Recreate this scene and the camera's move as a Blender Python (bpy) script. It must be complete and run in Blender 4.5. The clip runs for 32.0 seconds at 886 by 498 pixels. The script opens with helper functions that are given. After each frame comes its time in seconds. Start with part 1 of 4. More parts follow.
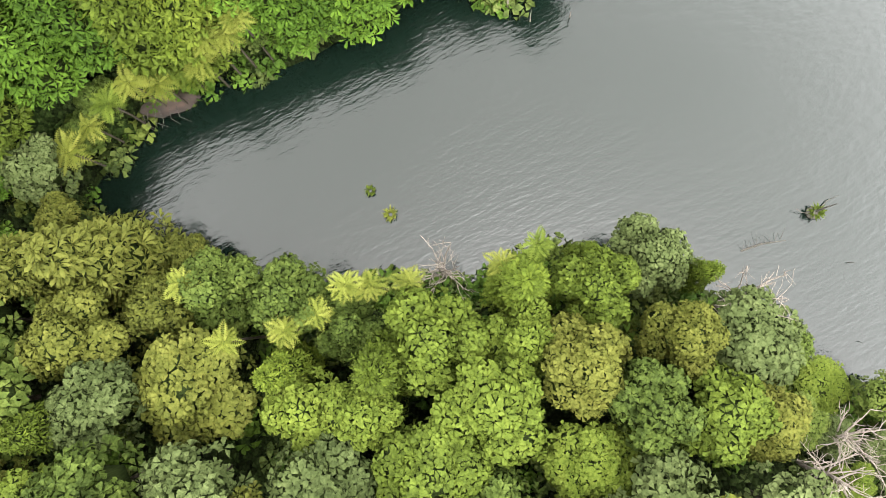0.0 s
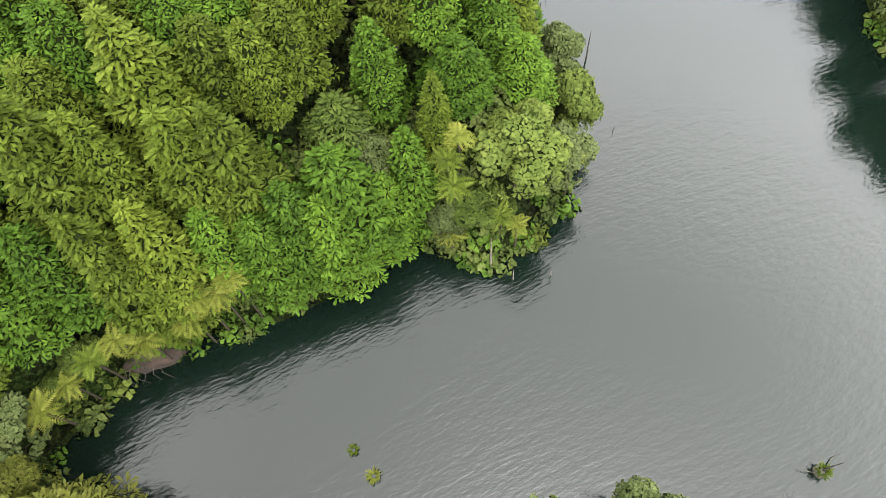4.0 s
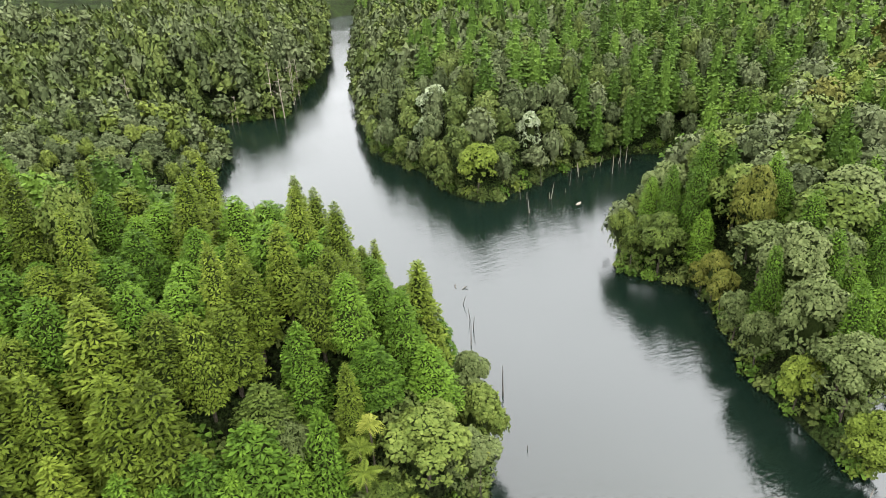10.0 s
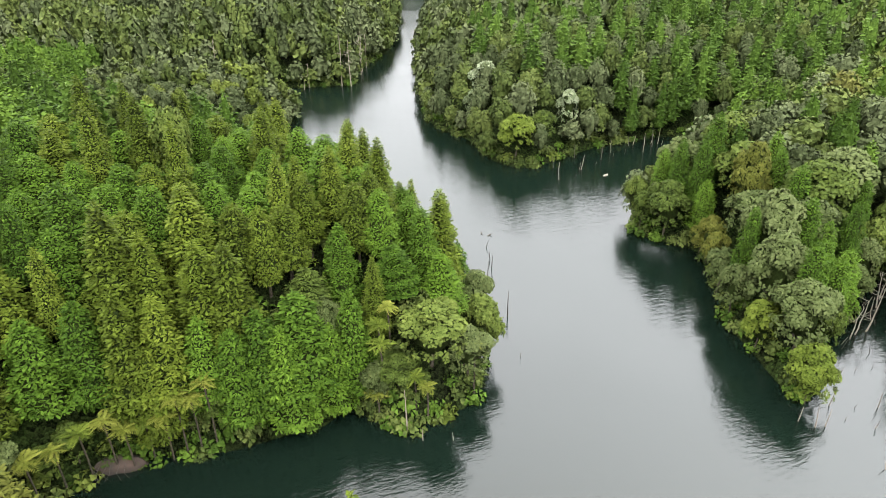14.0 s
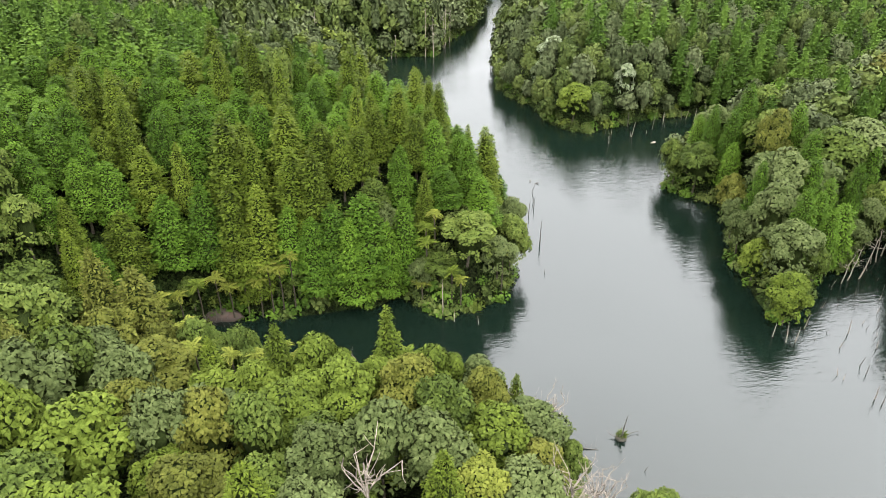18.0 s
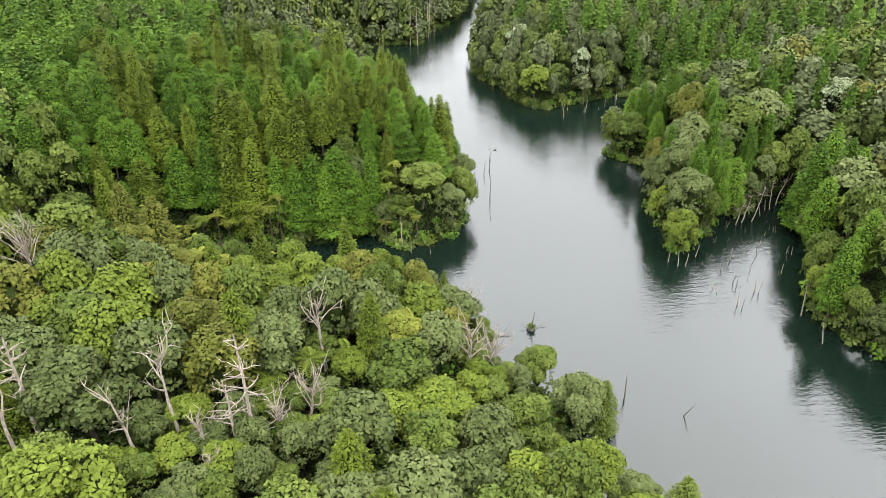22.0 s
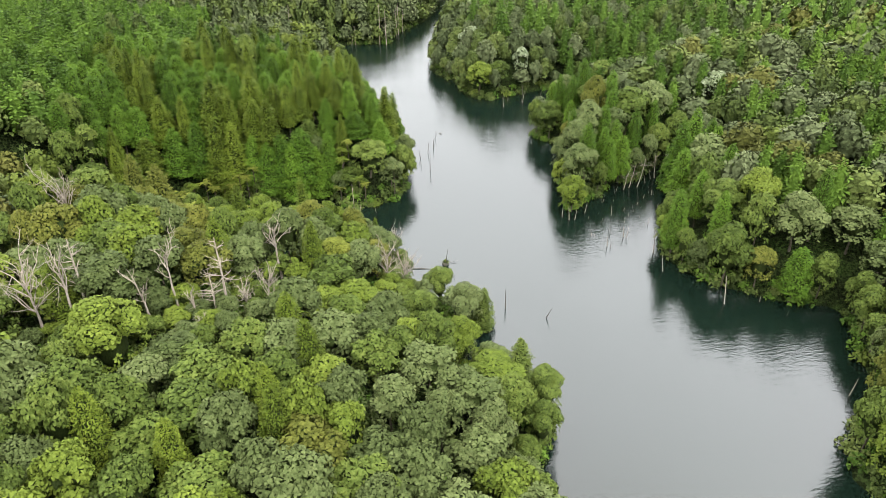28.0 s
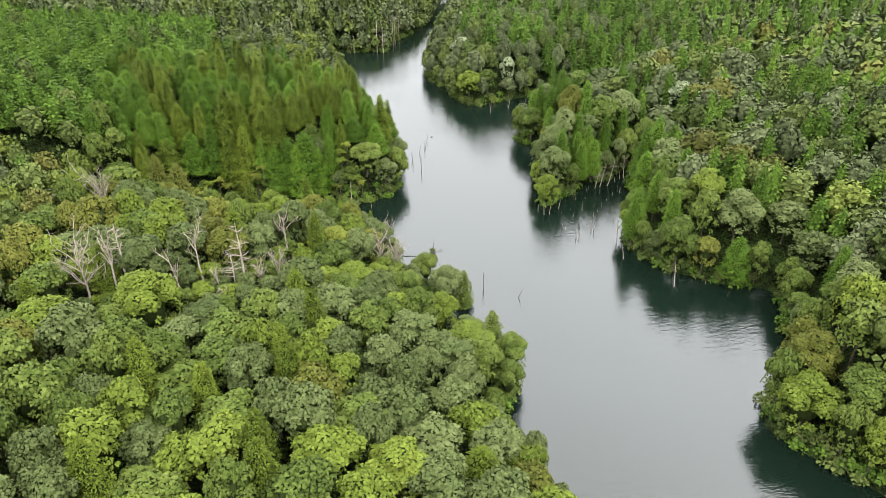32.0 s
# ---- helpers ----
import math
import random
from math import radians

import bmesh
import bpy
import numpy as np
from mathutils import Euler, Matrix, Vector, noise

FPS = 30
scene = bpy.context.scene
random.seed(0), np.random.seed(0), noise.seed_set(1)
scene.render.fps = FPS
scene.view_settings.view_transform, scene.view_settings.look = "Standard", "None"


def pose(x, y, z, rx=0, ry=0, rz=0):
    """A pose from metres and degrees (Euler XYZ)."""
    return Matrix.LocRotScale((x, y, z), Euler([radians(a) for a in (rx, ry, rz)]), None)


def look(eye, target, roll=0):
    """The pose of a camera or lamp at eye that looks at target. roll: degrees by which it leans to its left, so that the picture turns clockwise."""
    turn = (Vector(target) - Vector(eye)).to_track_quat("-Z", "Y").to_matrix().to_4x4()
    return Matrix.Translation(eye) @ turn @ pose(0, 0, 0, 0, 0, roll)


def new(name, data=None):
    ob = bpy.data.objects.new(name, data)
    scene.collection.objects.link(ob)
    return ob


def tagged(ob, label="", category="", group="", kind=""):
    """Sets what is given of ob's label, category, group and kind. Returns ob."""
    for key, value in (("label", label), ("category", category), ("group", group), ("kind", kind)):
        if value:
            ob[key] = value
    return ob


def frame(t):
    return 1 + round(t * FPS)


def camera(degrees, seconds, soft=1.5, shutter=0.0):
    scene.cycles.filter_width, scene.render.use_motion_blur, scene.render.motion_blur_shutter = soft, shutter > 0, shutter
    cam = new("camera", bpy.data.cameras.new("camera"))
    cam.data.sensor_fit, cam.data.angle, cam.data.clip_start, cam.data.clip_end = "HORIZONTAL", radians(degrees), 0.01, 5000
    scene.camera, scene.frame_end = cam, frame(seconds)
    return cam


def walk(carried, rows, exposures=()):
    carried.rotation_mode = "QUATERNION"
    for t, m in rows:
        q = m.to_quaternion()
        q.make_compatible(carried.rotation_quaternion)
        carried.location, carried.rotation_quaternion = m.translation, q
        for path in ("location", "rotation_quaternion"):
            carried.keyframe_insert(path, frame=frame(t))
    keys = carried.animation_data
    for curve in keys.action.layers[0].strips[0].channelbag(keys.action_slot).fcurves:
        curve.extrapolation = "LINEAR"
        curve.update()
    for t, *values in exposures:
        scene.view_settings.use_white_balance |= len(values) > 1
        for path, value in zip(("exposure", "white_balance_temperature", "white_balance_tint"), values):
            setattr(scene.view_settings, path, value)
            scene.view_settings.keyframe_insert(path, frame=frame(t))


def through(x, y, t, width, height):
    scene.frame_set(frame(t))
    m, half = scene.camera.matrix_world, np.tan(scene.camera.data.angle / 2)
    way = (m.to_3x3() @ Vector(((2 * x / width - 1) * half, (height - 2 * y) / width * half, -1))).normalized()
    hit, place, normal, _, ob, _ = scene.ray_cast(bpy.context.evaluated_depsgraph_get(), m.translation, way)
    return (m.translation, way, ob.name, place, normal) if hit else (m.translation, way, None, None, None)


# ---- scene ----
cam = camera(67.6, 32.0, soft=0.85)
PATH = [
    (0, (-1.685, -0.362, 59.894), (-1.723, -0.144, 57.906), -34.3),
    (0.5, (-1.185, 0.404, 59.683), (-1.183, 0.663, 57.7), -24.0),
    (1, (-0.853, 0.499, 59.647), (-0.823, 0.828, 57.675), -19.4),
    (1.5, (-0.673, 0.502, 59.626), (-0.613, 0.9, 57.667), -16.2),
    (2, (-0.752, 0.591, 59.583), (-0.649, 1.064, 57.642), -12.6),
    (2.5, (-0.845, 0.829, 59.491), (-0.692, 1.389, 57.577), -9.7),
    (3, (-0.9, 0.864, 59.425), (-0.701, 1.515, 57.544), -8.2),
    (3.5, (-0.898, 0.975, 59.45), (-0.655, 1.713, 57.607), -7.0),
    (4, (-0.65, 1.043, 59.6), (-0.372, 1.865, 57.798), -6.7),
    (4.5, (-0.569, 0.944, 59.428), (-0.247, 1.865, 57.682), -6.2),
    (6.5, (-0.001, -0.678, 59.5), (0.477, 0.575, 58.017), -4.5),
    (7, (0.035, -2.012, 59.289), (0.552, -0.699, 57.872), -4.1),
    (7.5, (0.247, -4.123, 59.059), (0.794, -2.749, 57.713), -4.1),
    (8, (0.384, -6.272, 58.868), (0.962, -4.846, 57.59), -3.8),
    (8.5, (0.611, -8.797, 58.496), (1.214, -7.314, 57.297), -3.9),
    (9, (0.175, -10.963, 58.276), (0.825, -9.436, 57.159), -3.2),
    (9.5, (-0.032, -13.417, 58.035), (0.651, -11.844, 57.006), -3.0),
    (10, (-0.233, -15.631, 57.744), (0.481, -14.019, 56.8), -2.7),
    (10.5, (-0.435, -17.935, 57.458), (0.289, -16.312, 56.54), -2.7),
    (11, (-0.988, -19.537, 57.604), (-0.251, -17.927, 56.675), -1.9),
    (11.5, (-1.246, -22.023, 57.591), (-0.516, -20.411, 56.658), -1.9),
    (12, (-1.483, -24.434, 57.676), (-0.778, -22.814, 56.737), -1.6),
    (12.5, (-1.901, -26.649, 57.813), (-1.24, -25.014, 56.869), -1.2),
    (13, (-2.091, -29.205, 57.849), (-1.472, -27.557, 56.9), -1.2),
    (13.5, (-2.405, -31.632, 58.188), (-1.819, -29.976, 57.23), -0.8),
    (14, (-2.22, -34.202, 58.529), (-1.677, -32.537, 57.562), -0.8),
    (14.5, (-2.405, -36.735, 58.415), (-1.899, -35.058, 57.449), -0.7),
    (16.5, (-2.549, -48.05, 58.405), (-2.181, -46.346, 57.424), -0.4),
    (17, (-2.554, -51.04, 58.546), (-2.209, -49.333, 57.562), -0.3),
    (17.5, (-2.56, -54.059, 58.808), (-2.235, -52.352, 57.819), -0.3),
    (18, (-2.563, -57.12, 58.949), (-2.257, -55.411, 57.956), -0.3),
    (18.5, (-2.251, -60.236, 58.904), (-1.96, -58.525, 57.909), -0.4),
    (19, (-1.67, -63.425, 58.858), (-1.385, -61.714, 57.863), -0.4),
    (19.5, (-1.236, -66.699, 59.007), (-0.949, -64.988, 58.012), -0.4),
    (20, (-0.885, -70.027, 59.356), (-0.595, -68.316, 58.362), -0.4),
    (20.5, (-0.465, -73.357, 59.785), (-0.173, -71.647, 58.789), -0.5),
    (21, (0.057, -76.593, 60.291), (0.348, -74.884, 59.293), -0.5),
    (21.5, (0.673, -79.655, 60.892), (0.964, -77.947, 59.893), -0.5),
    (22, (1.345, -82.566, 61.566), (1.637, -80.86, 60.565), -0.5),
    (22.5, (2.027, -85.378, 62.28), (2.321, -83.672, 61.279), -0.5),
    (23, (2.674, -88.141, 63.0), (2.97, -86.436, 61.998), -0.5),
    (23.5, (3.251, -90.898, 63.703), (3.549, -89.195, 62.698), -0.5),
    (24, (3.773, -93.669, 64.396), (4.073, -91.967, 63.39), -0.4),
    (24.5, (4.269, -96.464, 65.098), (4.571, -94.763, 64.091), -0.4),
    (25, (4.764, -99.296, 65.825), (5.07, -97.596, 64.817), -0.4),
    (25.5, (5.288, -102.176, 66.594), (5.595, -100.476, 65.585), -0.4),
    (27.5, (7.386, -113.447, 69.564), (7.691, -111.75, 68.551), -0.6),
    (28, (7.609, -116.003, 70.053), (7.916, -114.305, 69.042), -0.7),
    (28.5, (7.528, -119.072, 70.685), (7.838, -117.373, 69.676), -0.7),
    (29, (7.336, -122.505, 71.477), (7.65, -120.805, 70.471), -0.7),
    (29.5, (7.107, -125.922, 72.367), (7.424, -124.222, 71.362), -0.7),
    (30, (6.915, -128.946, 73.292), (7.233, -127.249, 72.283), -0.6),
    (30.5, (6.834, -131.197, 74.187), (7.152, -129.502, 73.174), -0.6),
    (31, (6.866, -132.424, 75.006), (7.184, -130.729, 73.993), -0.6),
    (31.5, (6.947, -132.883, 75.764), (7.262, -131.185, 74.755), -0.5),
    (32, (7.051, -132.959, 76.491), (7.364, -131.258, 75.487), -0.4),
]
EXPO = [(0, 3.82), (2, 3.66), (4, 3.5), (8, 3.5), (32, 3.48)]
walk(cam, [(t, look(e, a, r)) for t, e, a, r in PATH], EXPO)

# ------------------------------------------------------------------ light
world = bpy.data.worlds.new("overcast_sky")
scene.world = world
world.use_nodes = True
wn, wl = world.node_tree.nodes, world.node_tree.links
wn.clear()
w_out = wn.new("ShaderNodeOutputWorld")
w_bg = wn.new("ShaderNodeBackground")
w_sky = wn.new("ShaderNodeTexSky")
w_sky.sky_type = "NISHITA"
w_sky.sun_disc = False
w_sky.sun_elevation, w_sky.sun_rotation = radians(80), radians(162)
w_sky.dust_density, w_sky.air_density = 2.0, 1.0
w_hsv = wn.new("ShaderNodeHueSaturation")
w_hsv.inputs["Saturation"].default_value = 0.07
wl.new(w_sky.outputs[0], w_hsv.inputs["Color"])
w_tex = wn.new("ShaderNodeTexCoord")
w_sep = wn.new("ShaderNodeSeparateXYZ")
w_grad = wn.new("ShaderNodeValToRGB")  # dim at horizon and zenith; bright band between, set for the water's reflections
w_grad.color_ramp.interpolation = "B_SPLINE"
w_stops = w_grad.color_ramp.elements
for k_, (p_, q_) in enumerate(((0.0, 0.05), (0.3, 0.24), (0.5, 0.57), (0.6, 0.87), (0.72, 0.90), (0.8, 0.62), (0.88, 0.34), (1.0, 0.18))):
    stop = w_stops[0] if k_ == 0 else w_stops[len(w_stops) - 1] if p_ == 1.0 else w_stops.new(p_)
    stop.position, stop.color = p_, (q_, q_, q_, 1)
w_top = wn.new("ShaderNodeMath")
w_top.operation = "MULTIPLY"
w_top.inputs[1].default_value = 2.4
wl.new(w_grad.outputs[0], w_top.inputs[0])
w_mul = wn.new("ShaderNodeVectorMath")
w_mul.operation = "SCALE"
wl.new(w_tex.outputs["Generated"], w_sep.inputs[0])
wl.new(w_sep.outputs["Z"], w_grad.inputs["Fac"])
wl.new(w_hsv.outputs[0], w_mul.inputs[0])
wl.new(w_top.outputs[0], w_mul.inputs["Scale"])
wl.new(w_mul.outputs[0], w_bg.inputs["Color"])
w_bg.inputs["Strength"].default_value = 0.15
wl.new(w_bg.outputs[0], w_out.inputs[0])

sun_data = bpy.data.lights.new("sun", "SUN")
sun_data.energy, sun_data.angle, sun_data.color = 0.5, radians(100), (1.0, 0.96, 0.86)
sun = new("sun", sun_data)
sun.matrix_world = look((15, -80, 420), (0, 0, 0))


# ------------------------------------------------------------------ materials
def mat(name):
    m = bpy.data.materials.new(name)
    m.use_nodes = True
    n, l = m.node_tree.nodes, m.node_tree.links
    return m, n, l, n["Principled BSDF"]


def ramp(n, stops):
    r = n.new("ShaderNodeValToRGB")
    e = r.color_ramp.elements
    while len(e) < len(stops):
        e.new(0.5)
    for k, (p, c) in zip(e, stops):
        k.position, k.color = p, (*c, 1)
    return r


def leaf_material(name, dark, mid, light, through=0.06, joined=False):
    """Foliage: each tree has its own shade, each leaf differs a little from its neighbours."""
    m, n, l, b = mat(name)
    tree = n.new("ShaderNodeAttribute") if joined else n.new("ShaderNodeObjectInfo")
    if joined:
        tree.attribute_name = "tint"
    per_tree = tree.outputs["Fac"] if joined else tree.outputs["Random"]
    geo = n.new("ShaderNodeNewGeometry")
    tex = n.new("ShaderNodeTexCoord")
    big = n.new("ShaderNodeTexNoise")
    big.inputs["Scale"].default_value = 0.9
    big.inputs["Detail"].default_value = 3
    l.new(tex.outputs["Object"], big.inputs["Vector"])
    shade = n.new("ShaderNodeMath")
    shade.operation = "MULTIPLY_ADD"
    l.new(geo.outputs["Random Per Island"], shade.inputs[0])
    shade.inputs[1].default_value = 0.16
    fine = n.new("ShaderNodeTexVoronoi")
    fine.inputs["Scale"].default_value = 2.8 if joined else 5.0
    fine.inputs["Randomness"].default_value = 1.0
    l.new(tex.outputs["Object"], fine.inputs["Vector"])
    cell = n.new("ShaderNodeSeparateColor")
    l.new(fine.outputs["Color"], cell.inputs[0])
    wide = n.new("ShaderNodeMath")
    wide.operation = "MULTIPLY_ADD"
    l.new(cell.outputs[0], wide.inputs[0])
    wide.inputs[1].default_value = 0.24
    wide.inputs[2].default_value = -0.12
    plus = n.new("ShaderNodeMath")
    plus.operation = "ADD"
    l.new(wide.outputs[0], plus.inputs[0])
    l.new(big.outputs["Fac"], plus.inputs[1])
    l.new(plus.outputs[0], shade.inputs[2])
    relief = n.new("ShaderNodeBump")
    relief.inputs["Strength"].default_value = 0.6
    relief.inputs["Distance"].default_value = 0.2 if joined else 0.08
    relief.invert = True
    l.new(fine.outputs["Distance"], relief.inputs["Height"])
    l.new(relief.outputs[0], b.inputs["Normal"])
    both = n.new("ShaderNodeMath")
    both.operation = "MULTIPLY_ADD"
    l.new(per_tree, both.inputs[0])
    both.inputs[1].default_value = 0.5 if joined else 0.36
    l.new(shade.outputs[0], both.inputs[2])
    sub = n.new("ShaderNodeMath")
    sub.operation = "SUBTRACT"
    l.new(both.outputs[0], sub.inputs[0])
    sub.inputs[1].default_value = 0.30 if joined else 0.26
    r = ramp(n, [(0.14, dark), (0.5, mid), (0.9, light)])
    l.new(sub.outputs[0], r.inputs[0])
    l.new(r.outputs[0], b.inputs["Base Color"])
    b.inputs["Roughness"].default_value = 0.6
    b.inputs["Specular IOR Level"].default_value = 0.03
    tr = n.new("ShaderNodeBsdfTranslucent")
    l.new(r.outputs[0], tr.inputs["Color"])
    mx = n.new("ShaderNodeMixShader")
    mx.inputs[0].default_value = through
    l.new(b.outputs[0], mx.inputs[1])
    l.new(tr.outputs[0], mx.inputs[2])
    l.new(mx.outputs[0], n["Material Output"].inputs[0])
    return m


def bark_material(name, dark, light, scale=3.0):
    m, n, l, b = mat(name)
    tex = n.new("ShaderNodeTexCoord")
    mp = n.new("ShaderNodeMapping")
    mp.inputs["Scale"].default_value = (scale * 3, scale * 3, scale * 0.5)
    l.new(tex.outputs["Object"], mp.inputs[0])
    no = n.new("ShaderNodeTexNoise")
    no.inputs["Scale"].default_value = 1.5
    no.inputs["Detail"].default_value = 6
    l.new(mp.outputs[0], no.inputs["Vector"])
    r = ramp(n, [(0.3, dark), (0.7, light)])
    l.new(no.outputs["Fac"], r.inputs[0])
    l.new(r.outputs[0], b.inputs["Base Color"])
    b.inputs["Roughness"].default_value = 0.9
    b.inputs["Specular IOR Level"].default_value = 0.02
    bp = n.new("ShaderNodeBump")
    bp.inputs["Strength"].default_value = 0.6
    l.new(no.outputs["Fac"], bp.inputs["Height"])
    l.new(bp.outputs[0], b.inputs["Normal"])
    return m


LEAF = {}
TONES = {  # dark, mid, light base colours of the foliage
    "broad": ((0.0130, 0.0200, 0.0040), (0.031, 0.044, 0.0082), (0.056, 0.071, 0.0145)),
    "grey": ((0.0155, 0.0215, 0.0062), (0.033, 0.043, 0.0135), (0.057, 0.069, 0.0250)),
    "cedar": ((0.0150, 0.0210, 0.0027), (0.034, 0.048, 0.0054), (0.064, 0.081, 0.0100)),
    "cypress": ((0.0105, 0.0215, 0.0025), (0.026, 0.049, 0.0050), (0.050, 0.085, 0.0090)),
    "bright": ((0.0180, 0.0260, 0.0036), (0.040, 0.055, 0.0074), (0.066, 0.083, 0.0128)),
    "yellow": ((0.028, 0.035, 0.0045), (0.060, 0.069, 0.0110), (0.096, 0.099, 0.0200)),
    "olive": ((0.0180, 0.0210, 0.0036), (0.038, 0.042, 0.0074), (0.064, 0.066, 0.0128)),
    "white": ((0.030, 0.041, 0.017), (0.072, 0.088, 0.044), (0.140, 0.156, 0.104)),
}
for key, tone in TONES.items():
    LEAF[key] = leaf_material("foliage_" + key, *tone)
    # joined plants: blue raised, haze put into the leaf colour; cedar's red cut
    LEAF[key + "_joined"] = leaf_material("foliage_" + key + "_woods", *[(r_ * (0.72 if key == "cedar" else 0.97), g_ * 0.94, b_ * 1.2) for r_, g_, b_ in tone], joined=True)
# near-black for crown cores: shade between the tufts put into the colour
CROWN_SHADE = bark_material("crown_inner_shade", (0.005, 0.008, 0.002), (0.016, 0.022, 0.006))
BARK = bark_material("bark", (0.014, 0.012, 0.009), (0.050, 0.042, 0.032))
PALE = bark_material("bleached_wood", (0.060, 0.050, 0.041), (0.180, 0.155, 0.130))
WET = bark_material("drowned_wood", (0.014, 0.013, 0.011), (0.070, 0.064, 0.054))


def ground_material():
    m, n, l, b = mat("forest_floor")
    tex = n.new("ShaderNodeTexCoord")
    a = n.new("ShaderNodeTexNoise")
    a.inputs["Scale"].default_value = 0.25
    a.inputs["Detail"].default_value = 8
    l.new(tex.outputs["Object"], a.inputs["Vector"])
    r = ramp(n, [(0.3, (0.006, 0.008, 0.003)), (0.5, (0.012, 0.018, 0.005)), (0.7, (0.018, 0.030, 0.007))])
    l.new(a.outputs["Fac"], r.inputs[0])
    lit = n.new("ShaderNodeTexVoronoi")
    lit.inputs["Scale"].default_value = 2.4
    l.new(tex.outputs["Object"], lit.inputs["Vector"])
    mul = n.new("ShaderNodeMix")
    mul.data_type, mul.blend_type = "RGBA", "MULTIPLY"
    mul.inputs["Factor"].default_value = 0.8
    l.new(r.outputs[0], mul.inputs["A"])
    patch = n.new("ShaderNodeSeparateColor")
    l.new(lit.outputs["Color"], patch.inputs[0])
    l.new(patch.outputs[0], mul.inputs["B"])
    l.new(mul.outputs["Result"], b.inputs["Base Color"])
    heap = n.new("ShaderNodeBump")
    heap.inputs["Distance"].default_value = 0.5
    heap.invert = True
    l.new(lit.outputs["Distance"], heap.inputs["Height"])
    l.new(heap.outputs[0], b.inputs["Normal"])
    b.inputs["Roughness"].default_value = 0.95
    b.inputs["Specular IOR Level"].default_value = 0.02
    return m


def water_material():
    m, n, l, b = mat("lake_water")
    b.inputs["Base Color"].default_value = (0.0018, 0.0040, 0.0027, 1)
    b.inputs["Roughness"].default_value = 0.06
    b.inputs["IOR"].default_value = 1.37
    tex = n.new("ShaderNodeTexCoord")
    mp = n.new("ShaderNodeMapping")
    mp.inputs["Rotation"].default_value = (0, 0, radians(-25))
    mp.inputs["Scale"].default_value = (0.55, 1.5, 1)
    l.new(tex.outputs["Object"], mp.inputs[0])
    a = n.new("ShaderNodeTexNoise")
    a.inputs["Scale"].default_value = 2.3
    a.inputs["Detail"].default_value = 4
    l.new(mp.outputs[0], a.inputs["Vector"])
    g = n.new("ShaderNodeTexNoise")  # calm and ruffled patches
    g.inputs["Scale"].default_value = 0.03
    l.new(tex.outputs["Object"], g.inputs["Vector"])
    gr = ramp(n, [(0.35, (0.4, 0.4, 0.4)), (0.65, (1, 1, 1))])
    l.new(g.outputs["Fac"], gr.inputs[0])
    bp = n.new("ShaderNodeBump")
    bp.inputs["Distance"].default_value = 0.045
    l.new(gr.outputs[0], bp.inputs["Strength"])
    swell = n.new("ShaderNodeMapping")  # longer wavelets, their crests across the lake
    swell.inputs["Rotation"].default_value = (0, 0, radians(-8))
    swell.inputs["Scale"].default_value = (0.30, 1.25, 1)
    l.new(tex.outputs["Object"], swell.inputs[0])
    c = n.new("ShaderNodeTexNoise")
    c.inputs["Scale"].default_value = 1.15
    c.inputs["Detail"].default_value = 2
    l.new(swell.outputs[0], c.inputs["Vector"])
    both = n.new("ShaderNodeMath")
    both.operation = "MULTIPLY_ADD"
    l.new(c.outputs["Fac"], both.inputs[0])
    both.inputs[1].default_value = 1.2
    l.new(a.outputs["Fac"], both.inputs[2])
    l.new(both.outputs[0], bp.inputs["Height"])
    l.new(bp.outputs[0], b.inputs["Normal"])
    return m


GROUND, WATER = ground_material(), water_material()

# ------------------------------------------------------------------ plan of the shore
WEST_SHORE = [  # from the river's far end along the west bank to the end of the inlet
    (132, 430), (98, 340), (78, 272), (63, 228), (44, 200), (39, 182), (30, 184), (12, 188), (-12, 192), (-14, 186),
    (6, 180), (17, 172), (18, 160), (14, 148), (10, 134), (0, 124), (-13, 116), (-14, 107), (-4, 95), (8, 84),
    (19, 75), (26, 65), (28, 52), (28, 42), (27, 34), (23.5, 27), (20, 24.5), (16, 23.5), (11.5, 24), (8, 26.5),
    (6, 29), (3, 27.5), (-2, 27.5), (-8, 27), (-16, 28.5), (-23, 28), (-29, 25), (-31, 23),
]
NEAR_SHORE = [  # the wooded spit under the flight, from the inlet round its point and down
    (-29, 20.5), (-26, 17.5), (-21, 14), (-16, 9.5), (-10, 6.5), (-4, 4.5), (0, 3.5), (6, 3.5), (10, 2), (14, -2),
    (18, -6), (20, -11), (23, -16), (28, -20), (32, -23), (33.5, -26), (28, -28), (25, -30), (27, -35), (33, -39),
    (36, -43), (37, -51), (34, -56), (29, -60), (30, -66), (33, -74), (37, -90), (32, -140), (20, -260),
]
EAST_SHORE = [  # from behind the flight up the east bank to the river's far end
    (110, -260), (95, -140), (84, -100), (78, -84), (72.5, -76), (68.3, -68), (71.3, -63), (76, -58), (84, -53), (88, -44),
    (93, -34), (84, -30), (74, -21), (71, -10), (74, -3), (82, 6), (87, 17), (92, 24), (95, 31), (88, 28),
    (81, 23), (77, 24), (70, 17), (64, 13), (58.5, 10.5), (60, 20), (62, 30), (67, 40), (72, 50), (67, 57),
    (65, 61), (70, 69), (78, 72), (90, 78), (104, 86), (118, 96), (104, 103), (85, 103), (74, 99), (63, 95.5),
    (57, 98), (54, 106), (54, 120), (50, 130), (49, 140), (56, 168), (68, 212), (85, 260), (112, 335), (150, 410),
]
LAKE = np.array(WEST_SHORE + NEAR_SHORE + EAST_SHORE, float)


